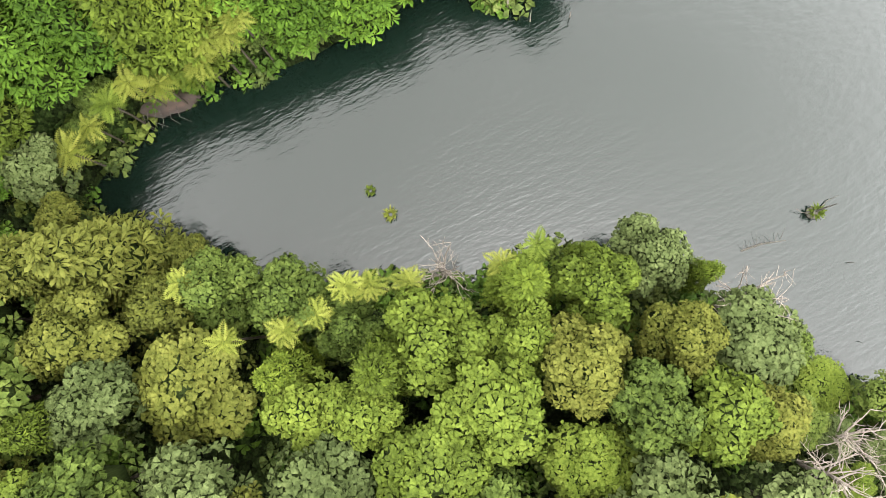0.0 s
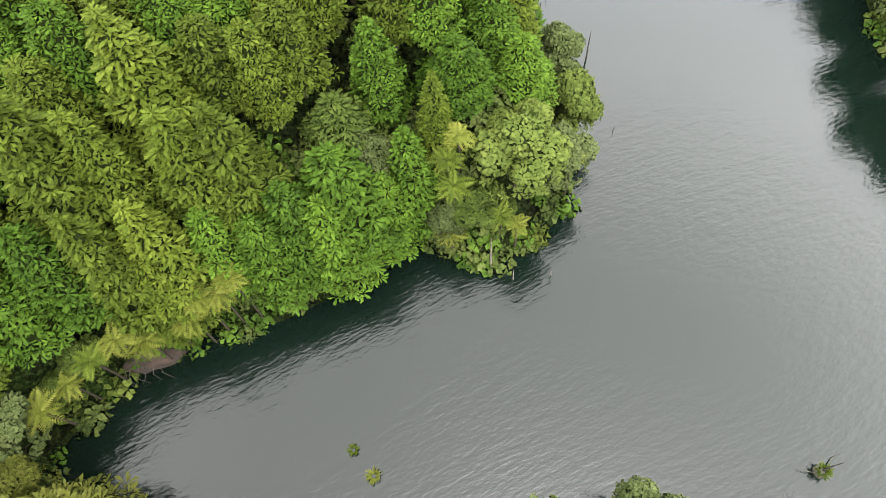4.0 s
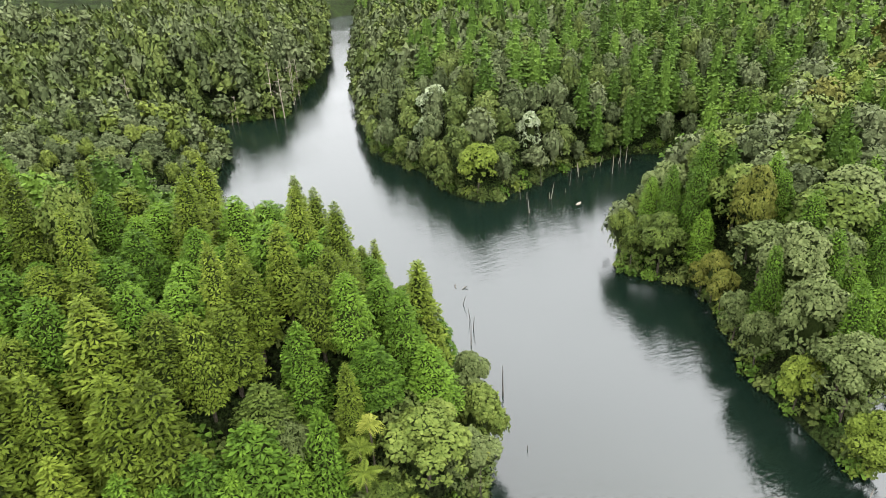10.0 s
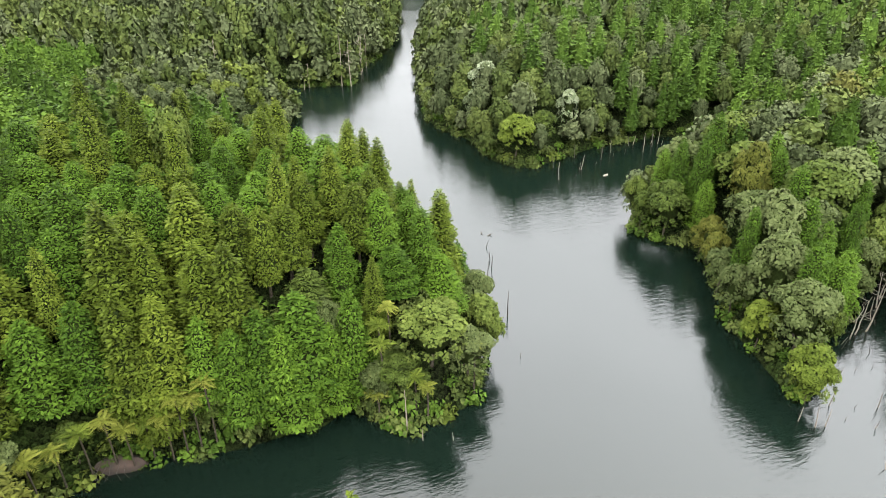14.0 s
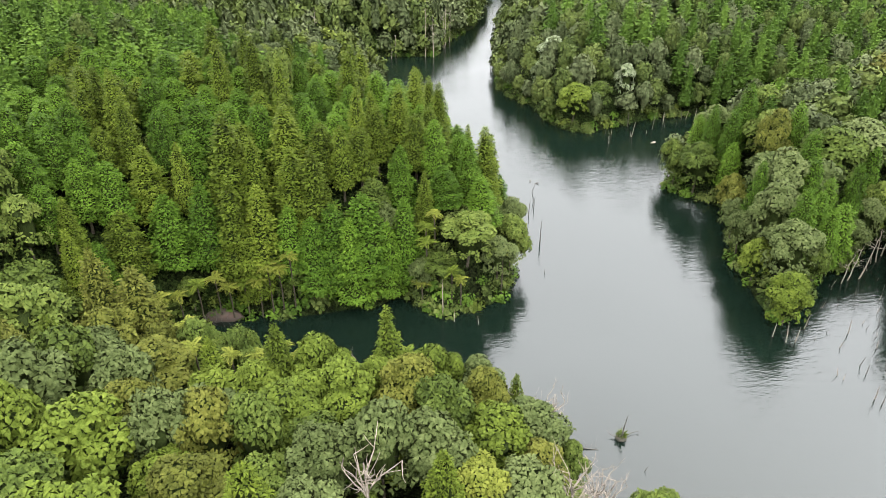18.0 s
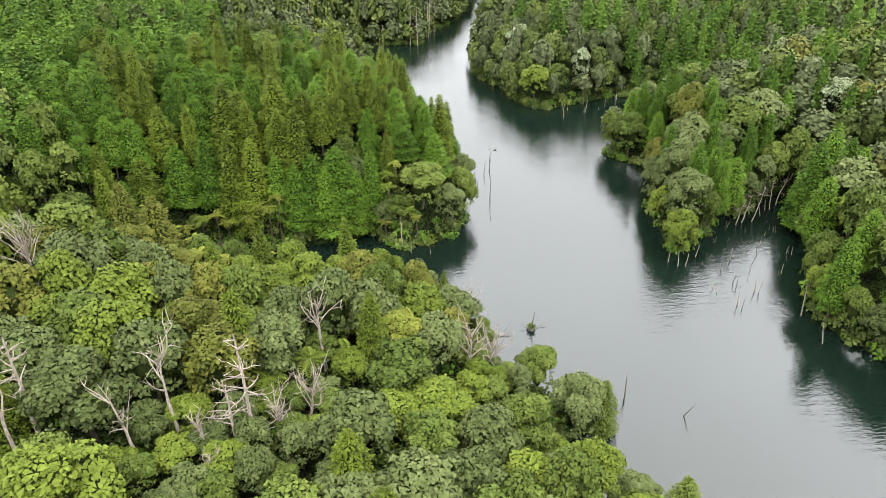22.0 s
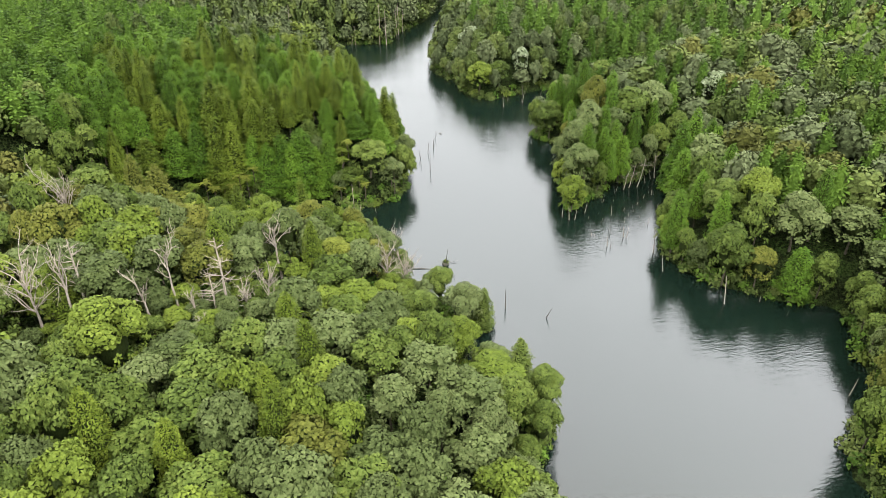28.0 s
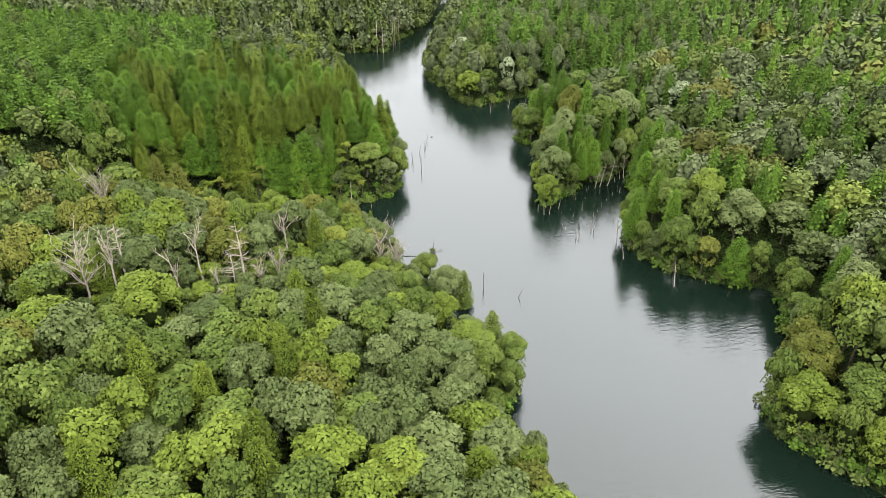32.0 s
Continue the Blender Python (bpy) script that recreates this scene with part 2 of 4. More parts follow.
def shore_distance(x, y):
    """Metres from the shore: above 0 on land, below 0 in the lake."""
    x, y = np.atleast_1d(np.asarray(x, float)), np.atleast_1d(np.asarray(y, float))
    best = np.full(x.shape, 1e9)
    inside = np.zeros(x.shape, bool)
    a, b = LAKE, np.roll(LAKE, -1, axis=0)
    for (x0, y0), (x1, y1) in zip(a, b):
        dx, dy = x1 - x0, y1 - y0
        u = np.clip(((x - x0) * dx + (y - y0) * dy) / (dx * dx + dy * dy), 0, 1)
        best = np.minimum(best, np.hypot(x - x0 - u * dx, y - y0 - u * dy))
        if y0 != y1:
            inside ^= ((y0 > y) != (y1 > y)) & (x < dx * (y - y0) / dy + x0)
    return np.where(inside, -best, best)


def ground_height(x, y):
    d = shore_distance(x, y) - 2.0
    x, y = np.atleast_1d(np.asarray(x, float)), np.atleast_1d(np.asarray(y, float))
    land = np.maximum(d, 0)
    steep = np.clip((46 - x) / 8, 0, 1) * np.clip((y - 18) / 8, 0, 1) * np.clip((118 - y) / 20, 0, 1)
    h = 0.3 + (11.5 + 11.5 * steep) * (1 - np.exp(-land / (13 - 2.5 * steep))) + 0.05 * np.minimum(land, 120)
    h += (1 - np.exp(-land / 25)) * (2.2 * np.sin(x * 0.041 + 1) * np.cos(y * 0.037) + 1.2 * np.sin(x * 0.11 + y * 0.09))
    h += HILLS(x, y) * (1 - np.exp(-land / 30))
    return np.where(d > 0, h, np.maximum(-3.0, 0.3 + d * 0.6))


def HILLS(x, y):
    far = np.clip((np.hypot(x - 40, y - 20) - 260) / 300, 0, 1)
    return 45 * far * far * (3 - 2 * far)


def mesh_from(name, verts, faces, material=None, tint=None, smooth=False, inner=None, n_inner=0):
    """A mesh from arrays: faces is an (n, k) array of corners."""
    me = bpy.data.meshes.new(name)
    verts, faces = np.asarray(verts, np.float32), np.asarray(faces, np.int32)
    k = faces.shape[1]
    me.vertices.add(len(verts))
    me.vertices.foreach_set("co", verts.ravel())
    me.loops.add(faces.size)
    me.loops.foreach_set("vertex_index", faces.ravel())
    me.polygons.add(len(faces))
    me.polygons.foreach_set("loop_start", np.arange(0, faces.size, k, dtype=np.int32))
    if smooth:
        me.polygons.foreach_set("use_smooth", np.ones(len(faces), bool))
    if tint is not None:
        at = me.attributes.new("tint", "FLOAT", "POINT")
        at.data.foreach_set("value", np.asarray(tint, np.float32))
    if material:
        me.materials.append(material)
    if n_inner:
        me.materials.append(inner)
        slot = np.zeros(len(faces), np.int32)
        slot[:n_inner] = 1
        me.polygons.foreach_set("material_index", slot)
    me.update(calc_edges=True)
    return me


# ------------------------------------------------------------------ ground and water
def axis(lo, hi, fine, wide):
    core = np.arange(lo, hi + 0.1, fine)
    out = np.array([6, 14, 26, 45, 75, 120, 200, 350, 700, 1500, 2600.0]) * wide
    return np.concatenate([lo - out[::-1], core, hi + out])


gx, gy = axis(-70, 140, 2.5, 1.0), axis(-110, 230, 2.5, 1.0)
GX, GY = np.meshgrid(gx, gy)
GZ = ground_height(GX.ravel(), GY.ravel())
gi = np.arange(len(gx) * len(gy)).reshape(len(gy), len(gx))
quads = np.stack([gi[:-1, :-1], gi[:-1, 1:], gi[1:, 1:], gi[1:, :-1]], -1).reshape(-1, 4)
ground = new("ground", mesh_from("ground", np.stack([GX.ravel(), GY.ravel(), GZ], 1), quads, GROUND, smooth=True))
tagged(ground, "leaf-littered forest floor sloping down to the lake", "ground", kind="structure")

wx, wy = np.linspace(-60, 220, 8), np.linspace(-300, 450, 16)
WX, WY = np.meshgrid(wx, wy)
wi = np.arange(len(wx) * len(wy)).reshape(len(wy), len(wx))
wq = np.stack([wi[:-1, :-1], wi[:-1, 1:], wi[1:, 1:], wi[1:, :-1]], -1).reshape(-1, 4)
water = new("water", mesh_from("water", np.stack([WX.ravel(), WY.ravel(), 0 * WX.ravel()], 1), wq, WATER))
tagged(water, "dark green lake water, faintly rippled, mirroring a grey sky", "water", kind="structure")


# ------------------------------------------------------------------ trees
def unit(v):
    return v / np.maximum(np.linalg.norm(v, axis=-1, keepdims=True), 1e-6)


def tube(points, radii, sides=6):
    """A tapered limb through the points."""
    pts = np.asarray(points, float)
    t = unit(np.gradient(pts, axis=0))
    ref = np.where(np.abs(t[:, 2:3]) > 0.9, [[1.0, 0, 0]], [[0, 0, 1.0]])
    a = unit(np.cross(t, ref))
    b = np.cross(t, a)
    ang = np.linspace(0, 2 * np.pi, sides, endpoint=False)
    ring = a[:, None] * np.cos(ang)[None, :, None] + b[:, None] * np.sin(ang)[None, :, None]
    v = (pts[:, None] + ring * np.asarray(radii, float)[:, None, None]).reshape(-1, 3)
    q = []
    for i in range(len(pts) - 1):
        for j in range(sides):
            k = (j + 1) % sides
            q.append((i * sides + j, i * sides + k, (i + 1) * sides + k, (i + 1) * sides + j))
    return v, np.array(q)


def merge(pieces):
    vs, fs, o = [], [], 0
    for v, f in pieces:
        vs.append(v)
        fs.append(f + o)
        o += len(v)
    return np.concatenate(vs), np.concatenate(fs)


def dome_points(rng, n, low=-0.35):
    """Evenly spread directions on a sphere, from a little under its middle to its top."""
    i = np.arange(n) + 0.5
    z = low + (1 - low) * i / n
    a = i * 2.399963 + rng.uniform(0, 6.28)
    r = np.sqrt(np.maximum(0, 1 - z * z))
    return np.stack([r * np.cos(a), r * np.sin(a), z], 1)


def core(scale, centre, rng, seg=8, rings=5):
    """The inner mass of a crown that closes the view between the leaves, painted near-black on near trees."""
    th, ph = np.linspace(0, 2 * np.pi, seg, endpoint=False), np.linspace(-1.3, 1.5, rings)
    T, P = np.meshgrid(th, ph)
    v = np.stack([np.cos(P) * np.cos(T), np.cos(P) * np.sin(T), np.sin(P)], -1).reshape(-1, 3)
    v = v * rng.uniform(0.85, 1.1, (len(v), 1)) * np.asarray(scale) + np.asarray(centre)
    i = np.arange(seg * rings).reshape(rings, seg)
    j = np.roll(i, -1, 1)
    return v, np.stack([i[:-1], j[:-1], j[1:], i[1:]], -1).reshape(-1, 4)


def rosettes(rng, base, axis, size, blades, cone=1.25, width=0.30, droop=0.18, flat=0.3):
    """Tufts of foliage: from each base, pointed sprays spread round the axis like an open hand, tips bent over. Returns verts, quads."""
    n = len(base)
    w = unit(axis)[:, None]
    a = unit(np.cross(w, rng.normal(size=(n, 1, 3))))
    b = np.cross(w, a)
    turn = (np.arange(blades) * 2.399963)[None, :, None] + rng.normal(0, 0.25, (n, blades, 1))
    c = cone * (flat + (1 - flat) * np.sqrt((np.arange(blades) + 0.6) / blades))[None, :, None] + rng.normal(0, 0.12, (n, blades, 1))
    d = w * np.cos(c) + (a * np.cos(turn) + b * np.sin(turn)) * np.sin(c)
    s = np.broadcast_to(size, (n,))[:, None, None] * rng.uniform(0.72, 1.2, (n, blades, 1))
    side = unit(np.cross(d, w + 0.001))
    side = unit(side + rng.normal(0, 0.22, side.shape))
    b0 = np.broadcast_to(base[:, None], d.shape) + d * s * 0.12
    mid = base[:, None] + d * s * 0.62 + w * s * 0.10
    tip = base[:, None] + d * s - w * s * droop * np.sin(c) - np.array([0, 0, 0.06]) * s
    v = np.stack([b0, mid + side * s * width, tip, mid - side * s * width], 2).reshape(-1, 3)
    return v, np.arange(len(v)).reshape(-1, 4)


def broad_crown(rng, R, top, depth, level):
    """Broadleaf crown: several boughs of different size billow into one uneven dome of leafy tufts, with gaps between,
    dark by the cores' colour on near trees. Foot at z 0, top at z top.
    """
    boughs, gap, blades, ts, wd = ((9, 0.58, 8, 0.60, 0.23), (8, 0.74, 7, 0.76, 0.25), (5, 1.6, 5, 1.2, 0.30), (3, 2.8, 4, 2.3, 0.38))[level]
    low = top - depth
    centre, radius = [], []
    for k in range(boughs):
        a = k * 2.399963 + rng.uniform(-0.5, 0.5)
        off = 0.0 if k == 0 else R * rng.uniform(0.42, 0.66)
        r = R * (rng.uniform(0.46, 0.58) if k == 0 else rng.uniform(0.32, 0.48)) * (1.12 if level > 1 else 1.0)
        fall = (off / R) ** 1.6 * depth * rng.uniform(0.35, 0.95)
        centre.append((off * math.cos(a), off * math.sin(a), top - r - fall))
        radius.append(r)
    centre, radius = np.array(centre), np.array(radius)
    tall = rng.uniform(0.85, 1.25, boughs)
    cores, tufts, ways = [], [], []
    for k in range(boughs):
        n = max(5, int(2 * math.pi * radius[k] ** 2 * 1.25 * tall[k] / gap ** 2))
        d = unit(dome_points(rng, n, -0.35) + rng.normal(0, 0.10, (n, 3)))
        p = centre[k] + d * [1, 1, tall[k]] * radius[k] * rng.uniform(0.84, 1.06, (n, 1)) - d * ts * 0.4
        keep = np.ones(n, bool)
        for m in range(boughs):
            if m != k:
                keep &= np.linalg.norm((p - centre[m]) / [1, 1, tall[m]], axis=1) > radius[m] * 0.86
        tufts.append(p[keep])
        ways.append(d[keep])
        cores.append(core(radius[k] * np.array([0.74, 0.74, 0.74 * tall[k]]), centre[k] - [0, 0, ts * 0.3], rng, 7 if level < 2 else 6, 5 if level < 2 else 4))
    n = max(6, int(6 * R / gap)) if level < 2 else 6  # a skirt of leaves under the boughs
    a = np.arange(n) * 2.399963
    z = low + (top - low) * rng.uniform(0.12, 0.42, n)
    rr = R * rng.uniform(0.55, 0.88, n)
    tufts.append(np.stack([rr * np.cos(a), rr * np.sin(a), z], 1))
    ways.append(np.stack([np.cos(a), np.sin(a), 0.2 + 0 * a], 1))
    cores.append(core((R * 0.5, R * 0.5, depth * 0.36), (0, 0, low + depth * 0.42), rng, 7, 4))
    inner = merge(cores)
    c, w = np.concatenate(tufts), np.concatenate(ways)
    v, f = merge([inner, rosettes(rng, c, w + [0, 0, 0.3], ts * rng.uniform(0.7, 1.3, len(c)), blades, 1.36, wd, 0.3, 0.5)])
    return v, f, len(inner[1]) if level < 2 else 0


def cone_crown(rng, R, top, bottom, level, power=0.8, lift=0.25):
    """Conifer crown: upswept tufts of scaly foliage on boughs in tiers, in a rounded cone with an uneven outline."""
    n, ln, blades, wd = ((400, 0.66, 8, 0.135), (290, 0.70, 8, 0.14), (60, 1.35, 5, 0.23), (22, 2.2, 4, 0.32))[level]
    i = np.arange(n) + 0.5
    u = 1 - (1 - i / n) ** (1 / (power + 1))
    a = i * 2.399963 + rng.uniform(0, 6.28)
    tier = np.sin(u * 26 + a * 1.0 + rng.uniform(0, 6))
    lobes = 1 + 0.13 * np.sin(a * 3 + rng.uniform(0, 6)) * np.sin(u * 9 + rng.uniform(0, 6)) + 0.10 * tier
    r = R * (1 - u) ** power * lobes * rng.uniform(0.78, 1.1, n) * np.minimum(1, 0.6 + u * 4)
    size = np.minimum(ln * rng.uniform(0.75, 1.25, n), r * 0.55 + 0.4)
    rb = np.maximum(r - size * 0.75, 0.0)
    c = np.stack([rb * np.cos(a), rb * np.sin(a), bottom + (top - bottom - 0.55) * u], 1)
    rad = np.stack([np.cos(a), np.sin(a), 0.3 + lift + 0.8 * u ** 3], 1)
    zs = np.linspace(bottom + 0.4, bottom + (top - bottom) * 0.84, 8)
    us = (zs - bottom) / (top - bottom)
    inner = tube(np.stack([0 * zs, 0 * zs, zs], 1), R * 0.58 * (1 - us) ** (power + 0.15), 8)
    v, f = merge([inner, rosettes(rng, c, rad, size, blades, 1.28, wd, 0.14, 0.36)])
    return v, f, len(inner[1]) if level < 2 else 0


def trunk_mesh(rng, height, r0, limbs, spread, first):
    """Tapered trunk that leans a little, with limbs up into the crown."""
    z = np.linspace(-0.8, height, 6)
    bend = np.cumsum(rng.normal(0, 0.12, (6, 2)), axis=0)
    bend -= bend[1]
    pts = np.column_stack([bend, z])
    pieces = [tube(pts, r0 * np.linspace(1.15, 0.25, 6), 7)]
    for k in range(limbs):
        f = rng.uniform(first, 0.9)
        base = np.array([np.interp(f * height, z, pts[:, j]) for j in range(3)])
        a = k * 2.4 + rng.uniform(-0.4, 0.4)
        reach = spread * rng.uniform(0.5, 0.9) * (1.15 - 0.5 * f)
        tip = base + [reach * np.cos(a), reach * np.sin(a), reach * rng.uniform(0.3, 0.9)]
        mid = (base + tip) / 2 + [0, 0, -0.1 * reach]
        pieces.append(tube([base, mid, tip], [r0 * 0.42, r0 * 0.3, r0 * 0.1], 5))
    return merge(pieces)


RNG = np.random.default_rng(11)
STOCK = {}  # crown and trunk meshes by kind, level and variant; built for a tree of its usual size


def stock(kind, tone, level, variant):
    key = (kind, tone, level, variant)
    if key not in STOCK:
        rng = np.random.default_rng(1000 * level + 37 * variant + sum(map(ord, kind)))
        if kind == "broad":
            top, R = 12.0, 4.0
            v, f, n_in = broad_crown(rng, R, top, (9.0 if level == 0 else 7.4) + variant * 0.5, level)
            tv, tf = trunk_mesh(rng, top * 0.72, 0.2, 6, R * 0.7, 0.3)
        elif kind == "cedar":
            top, R = 18.0, 2.6
            v, f, n_in = cone_crown(rng, R, top, 1.0 if level == 0 else 3.5, level, 0.60 if level == 0 else 0.5, 0.6)
            tv, tf = trunk_mesh(rng, top * 0.86, 0.26, 5, 1.2, 0.2)
        elif kind == "cypress":
            top, R = 15.0, 3.0
            v, f, n_in = cone_crown(rng, R, top, 0.5 if level == 0 else 3.0, level, 0.50 if level == 0 else 0.36, 0.4)
            tv, tf = trunk_mesh(rng, top * 0.84, 0.22, 5, 1.2, 0.2)
        # core faces of near crowns take the painted shade colour
        STOCK[key] = (mesh_from("crown", v, f, LEAF[tone], inner=CROWN_SHADE, n_inner=n_in), mesh_from("trunk", tv, tf, BARK, smooth=True))
    return STOCK[key]


USUAL = {"broad": (12.0, 4.0), "cedar": (18.0, 2.6), "cypress": (15.0, 3.0)}
LABEL = {
    ("broad", "broad"): "leafy green broadleaf tree with a billowing crown",
    ("broad", "grey"): "grey-green broadleaf tree with a dense rounded crown",
    ("broad", "bright"): "fresh yellow-green broadleaf tree with a full crown",
    ("broad", "yellow"): "yellowing broadleaf tree with thin pale foliage",
    ("broad", "olive"): "olive-brown broadleaf tree with a dense crown",
    ("broad", "white"): "broadleaf tree with silvery white new leaves",
    ("cedar", "cedar"): "tall olive-green cedar with a pointed crown",
    ("cypress", "cypress"): "rich green cypress with a rounded conical crown",
    ("cypress", "cedar"): "yellowish green cypress with a rounded conical crown",
    ("cypress", "yellow"): "slender yellow-leaved young cypress",
    ("cypress", "olive"): "olive-brown conifer with a broad conical crown",
    ("cypress", "broad"): "dark green cypress with a dense conical crown",
}
NAME = {"broad": "broadleaf_tree", "cedar": "cedar_tree", "cypress": "cypress_tree"}
PLACED = []  # x, y, clear radius of each tree set by hand


def tree(kind, tone, x, y, height, radius, level=0, top=None, variant=None, turn=None, lean=(0, 0)):
    """One tree as a thing: an empty at its foot with trunk and crown."""
    variant = int(RNG.integers(0, 4)) if variant is None else variant
    crown, trunk = stock(kind, tone, level, variant)
    h0, r0 = USUAL[kind]
    z = float(ground_height(x, y)[0])
    height = height if top is None else top - z
    root = new(NAME[kind])
    turn = RNG.uniform(0, 360) if turn is None else turn
    root.matrix_world = pose(x, y, z, lean[0], lean[1], turn) @ Matrix.Diagonal((radius / r0, radius / r0, height / h0, 1))
    for part_name, me in (("trunk", trunk), ("crown", crown)):
        o = new(part_name, me)
        o.parent = root
    tagged(root, LABEL.get((kind, tone), "green tree"), "tree", group="woods by the lake")
    PLACED.append((x, y, radius))
    return root



# ------------------------------------------------------------------ trees that stand out
def cedar(x, y, top, r):
    tree("cedar", "cedar", x, y, 0, r * 1.35, 0, top=top)


def cypress(x, y, top, r, tone="cypress"):
    tree("cypress", tone, x, y, 0, r * 1.25, 0, top=top)


def broad(tone, x, y, top, r, level=0):
    tree("broad", tone, x, y, 0, r, level, top=top)


# cedar slope across the inlet
cedar(-9, 40, 30, 3.2)
cedar(-5.5, 33.8, 25.3, 3.0)
cedar(-8.6, 35, 25.2, 3.0)
cedar(-17.5, 37.5, 30.4, 3.4)
cedar(-14, 36.5, 26.5, 2.6)
cedar(-17.4, 32, 22.5, 3.0)
cedar(-13.6, 32, 21, 3.0)
cedar(-24, 56, 33, 2.6)
cypress(-26.5, 33, 20, 3.4)
cypress(-21.6, 33.6, 21, 3.2)
cypress(-32, 30.5, 19, 3.4, "cedar")
cedar(-29, 37, 26, 3.0)
cypress(-9.6, 31.6, 17.5, 2.8)
cypress(-1, 29.8, 15.5, 3.3)
cypress(-6.4, 30.2, 16, 3.2)
cypress(4.6, 30.6, 14, 2.6)
cypress(-15.6, 31.2, 15.5, 2.8, "cedar")
cypress(7.4, 31.4, 17.5, 2.8)
cedar(-9, 44.5, 30, 2.5)
cedar(22.3, 42.5, 23.6, 2.8)
cedar(24.6, 47.5, 20.5, 2.2)
cedar(23.5, 61, 17.5, 2.0)
cedar(20.5, 57, 19, 2.1)
cypress(1.2, 31.6, 18.5, 4.4)
cypress(-3.4, 31.0, 17.5, 3.4)
cypress(3.2, 35.5, 19, 3.6, "broad")
broad("broad", 16.8, 28.8, 15, 4.6)
broad("grey", 21.5, 29, 10, 3.2)
broad("grey", 4.5, 33.2, 15.5, 2.6)
broad("broad", 12, 28.2, 9, 2.8)
broad("broad", 25, 34, 11, 3.2)
cypress(20, 35, 18, 2.9)
cypress(14, 35.5, 20, 3.0)
broad("grey", 26.2, 38.5, 12, 3.2)
cypress(25.6, 44.5, 14, 2.6)
cypress(24.8, 52.5, 14.5, 2.6)
broad("broad", 25.8, 57, 11, 3.0)
# spit under the flight
broad("bright", -21.4, -45, 26, 5.0)
broad("grey", -13.8, -48, 21, 4.0)
broad("grey", -24, -31.5, 24.5, 5.0)
broad("olive", -15.5, -21, 22, 4.2)
broad("yellow", 6.4, -21, 17.5, 3.6)
broad("bright", 4.6, -32.4, 15.5, 3.6)
broad("bright", 9, -31.6, 15.5, 4.0)
broad("grey", 27.2, -26.6, 10, 3.6)
cypress(30.8, -26.2, 8.5, 1.9, "broad")
cypress(32.2, -43, 10.5, 2.2, "broad")
broad("bright", 27, -47, 10, 4.4)
cypress(22, -77, 15, 3.2, "cedar")
broad("bright", 3.2, -76, 20, 5.0)
broad("bright", 11.4, -78, 18.5, 4.4)
cedar(1.6, 0.2, 20, 2.3)
cypress(-9.9, -1.2, 20.2, 2.4, "cedar")
cypress(14.8, -4.6, 12.6, 1.5, "cedar")
cypress(7.4, 0.2, 13, 1.3, "cedar")
cypress(-27.5, 15.5, 19, 3.8, "olive")
cypress(-32, 17, 21, 3.0, "olive")
broad("olive", -23.6, 3.3, 15.5, 4.8)
broad("olive", -30, 10, 16.5, 4.2)
broad("bright", -12.1, -3.4, 16.8, 3.2)
broad("bright", -6.0, -0.8, 17.5, 4.2)
broad("bright", -3.7, -6.4, 18, 4.2)
broad("bright", -9.5, -9, 18, 4.4)
broad("olive", 3.2, -6.6, 17.8, 3.5)
broad("bright", 6.2, -2.2, 15.5, 3.4)
broad("grey", 11.3, -1.8, 13, 3.4)
broad("grey", 14.4, -10.5, 13, 4.4)
broad("bright", 0.7, -13.2, 15, 3.4)
broad("broad", -20, 9.6, 14, 3.4)
broad("broad", -15, 6.6, 14.5, 3.4)
# yellow-green tree ferns that hang over the inlet
FROND = {}


def frond_mesh(tone, seed):
    """An arching frond: a midrib with a row of leaflets on either side."""
    rng = np.random.default_rng(seed)
    n = 13
    u = np.linspace(0, 1, n)
    rib = np.stack([u * 2.0, 0 * u, 0.75 * u - 1.35 * u * u], 1)
    v, f = tube(rib, 0.035 * (1 - 0.8 * u), 4)
    blades = []
    for i in range(1, n):
        w = 0.62 * math.sin(math.pi * min(1, 0.12 + 0.86 * u[i])) ** 0.7
        for side in (-1, 1):
            a = rib[i]
            tip = a + np.array([0.22, side * w, -0.16 * w + rng.normal(0, 0.03)])
            mid = (a + tip) / 2
            blades.append([a, mid + [0.1, 0, 0.03], tip, mid - [0.1, 0, -0.03]])
    b = np.array(blades).reshape(-1, 3)
    v, f = merge([(v, f), (b, np.arange(len(b)).reshape(-1, 4))])
    return mesh_from("frond", v, f, LEAF[tone])


def tree_fern(x, y, top, r, tone="yellow", count=11):
    rng = np.random.default_rng(int(abs(x * 31 + y * 17)) + 3)
    z = float(ground_height(x, y)[0])
    root = new("tree_fern")
    root.matrix_world = pose(x, y, z)
    h = max(1.0, top - z)
    o = new("trunk", mesh_from("trunk", *tube([(0, 0, -0.3), (0.1, 0, h * 0.5), (0, 0, h)], [0.13, 0.1, 0.12], 7), BARK, smooth=True))
    o.parent = root
    for k in range(count):
        key = (tone, k % 3)
        if key not in FROND:
            FROND[key] = frond_mesh(tone, k % 3)
        o = new("frond", FROND[key])
        o.parent = root
        sc = r / 2.3 * rng.uniform(0.8, 1.15)
        o.matrix_local = pose(0, 0, h, 0, rng.uniform(-25, 12), k * 360 / count + rng.uniform(-12, 12)) @ Matrix.Scale(sc, 4)
    tagged(root, "tree fern with arching yellow-green fronds" if tone == "yellow" else "tree fern with arching fresh green fronds", "fern", group="tree ferns")
    PLACED.append((x, y, r * 0.3))


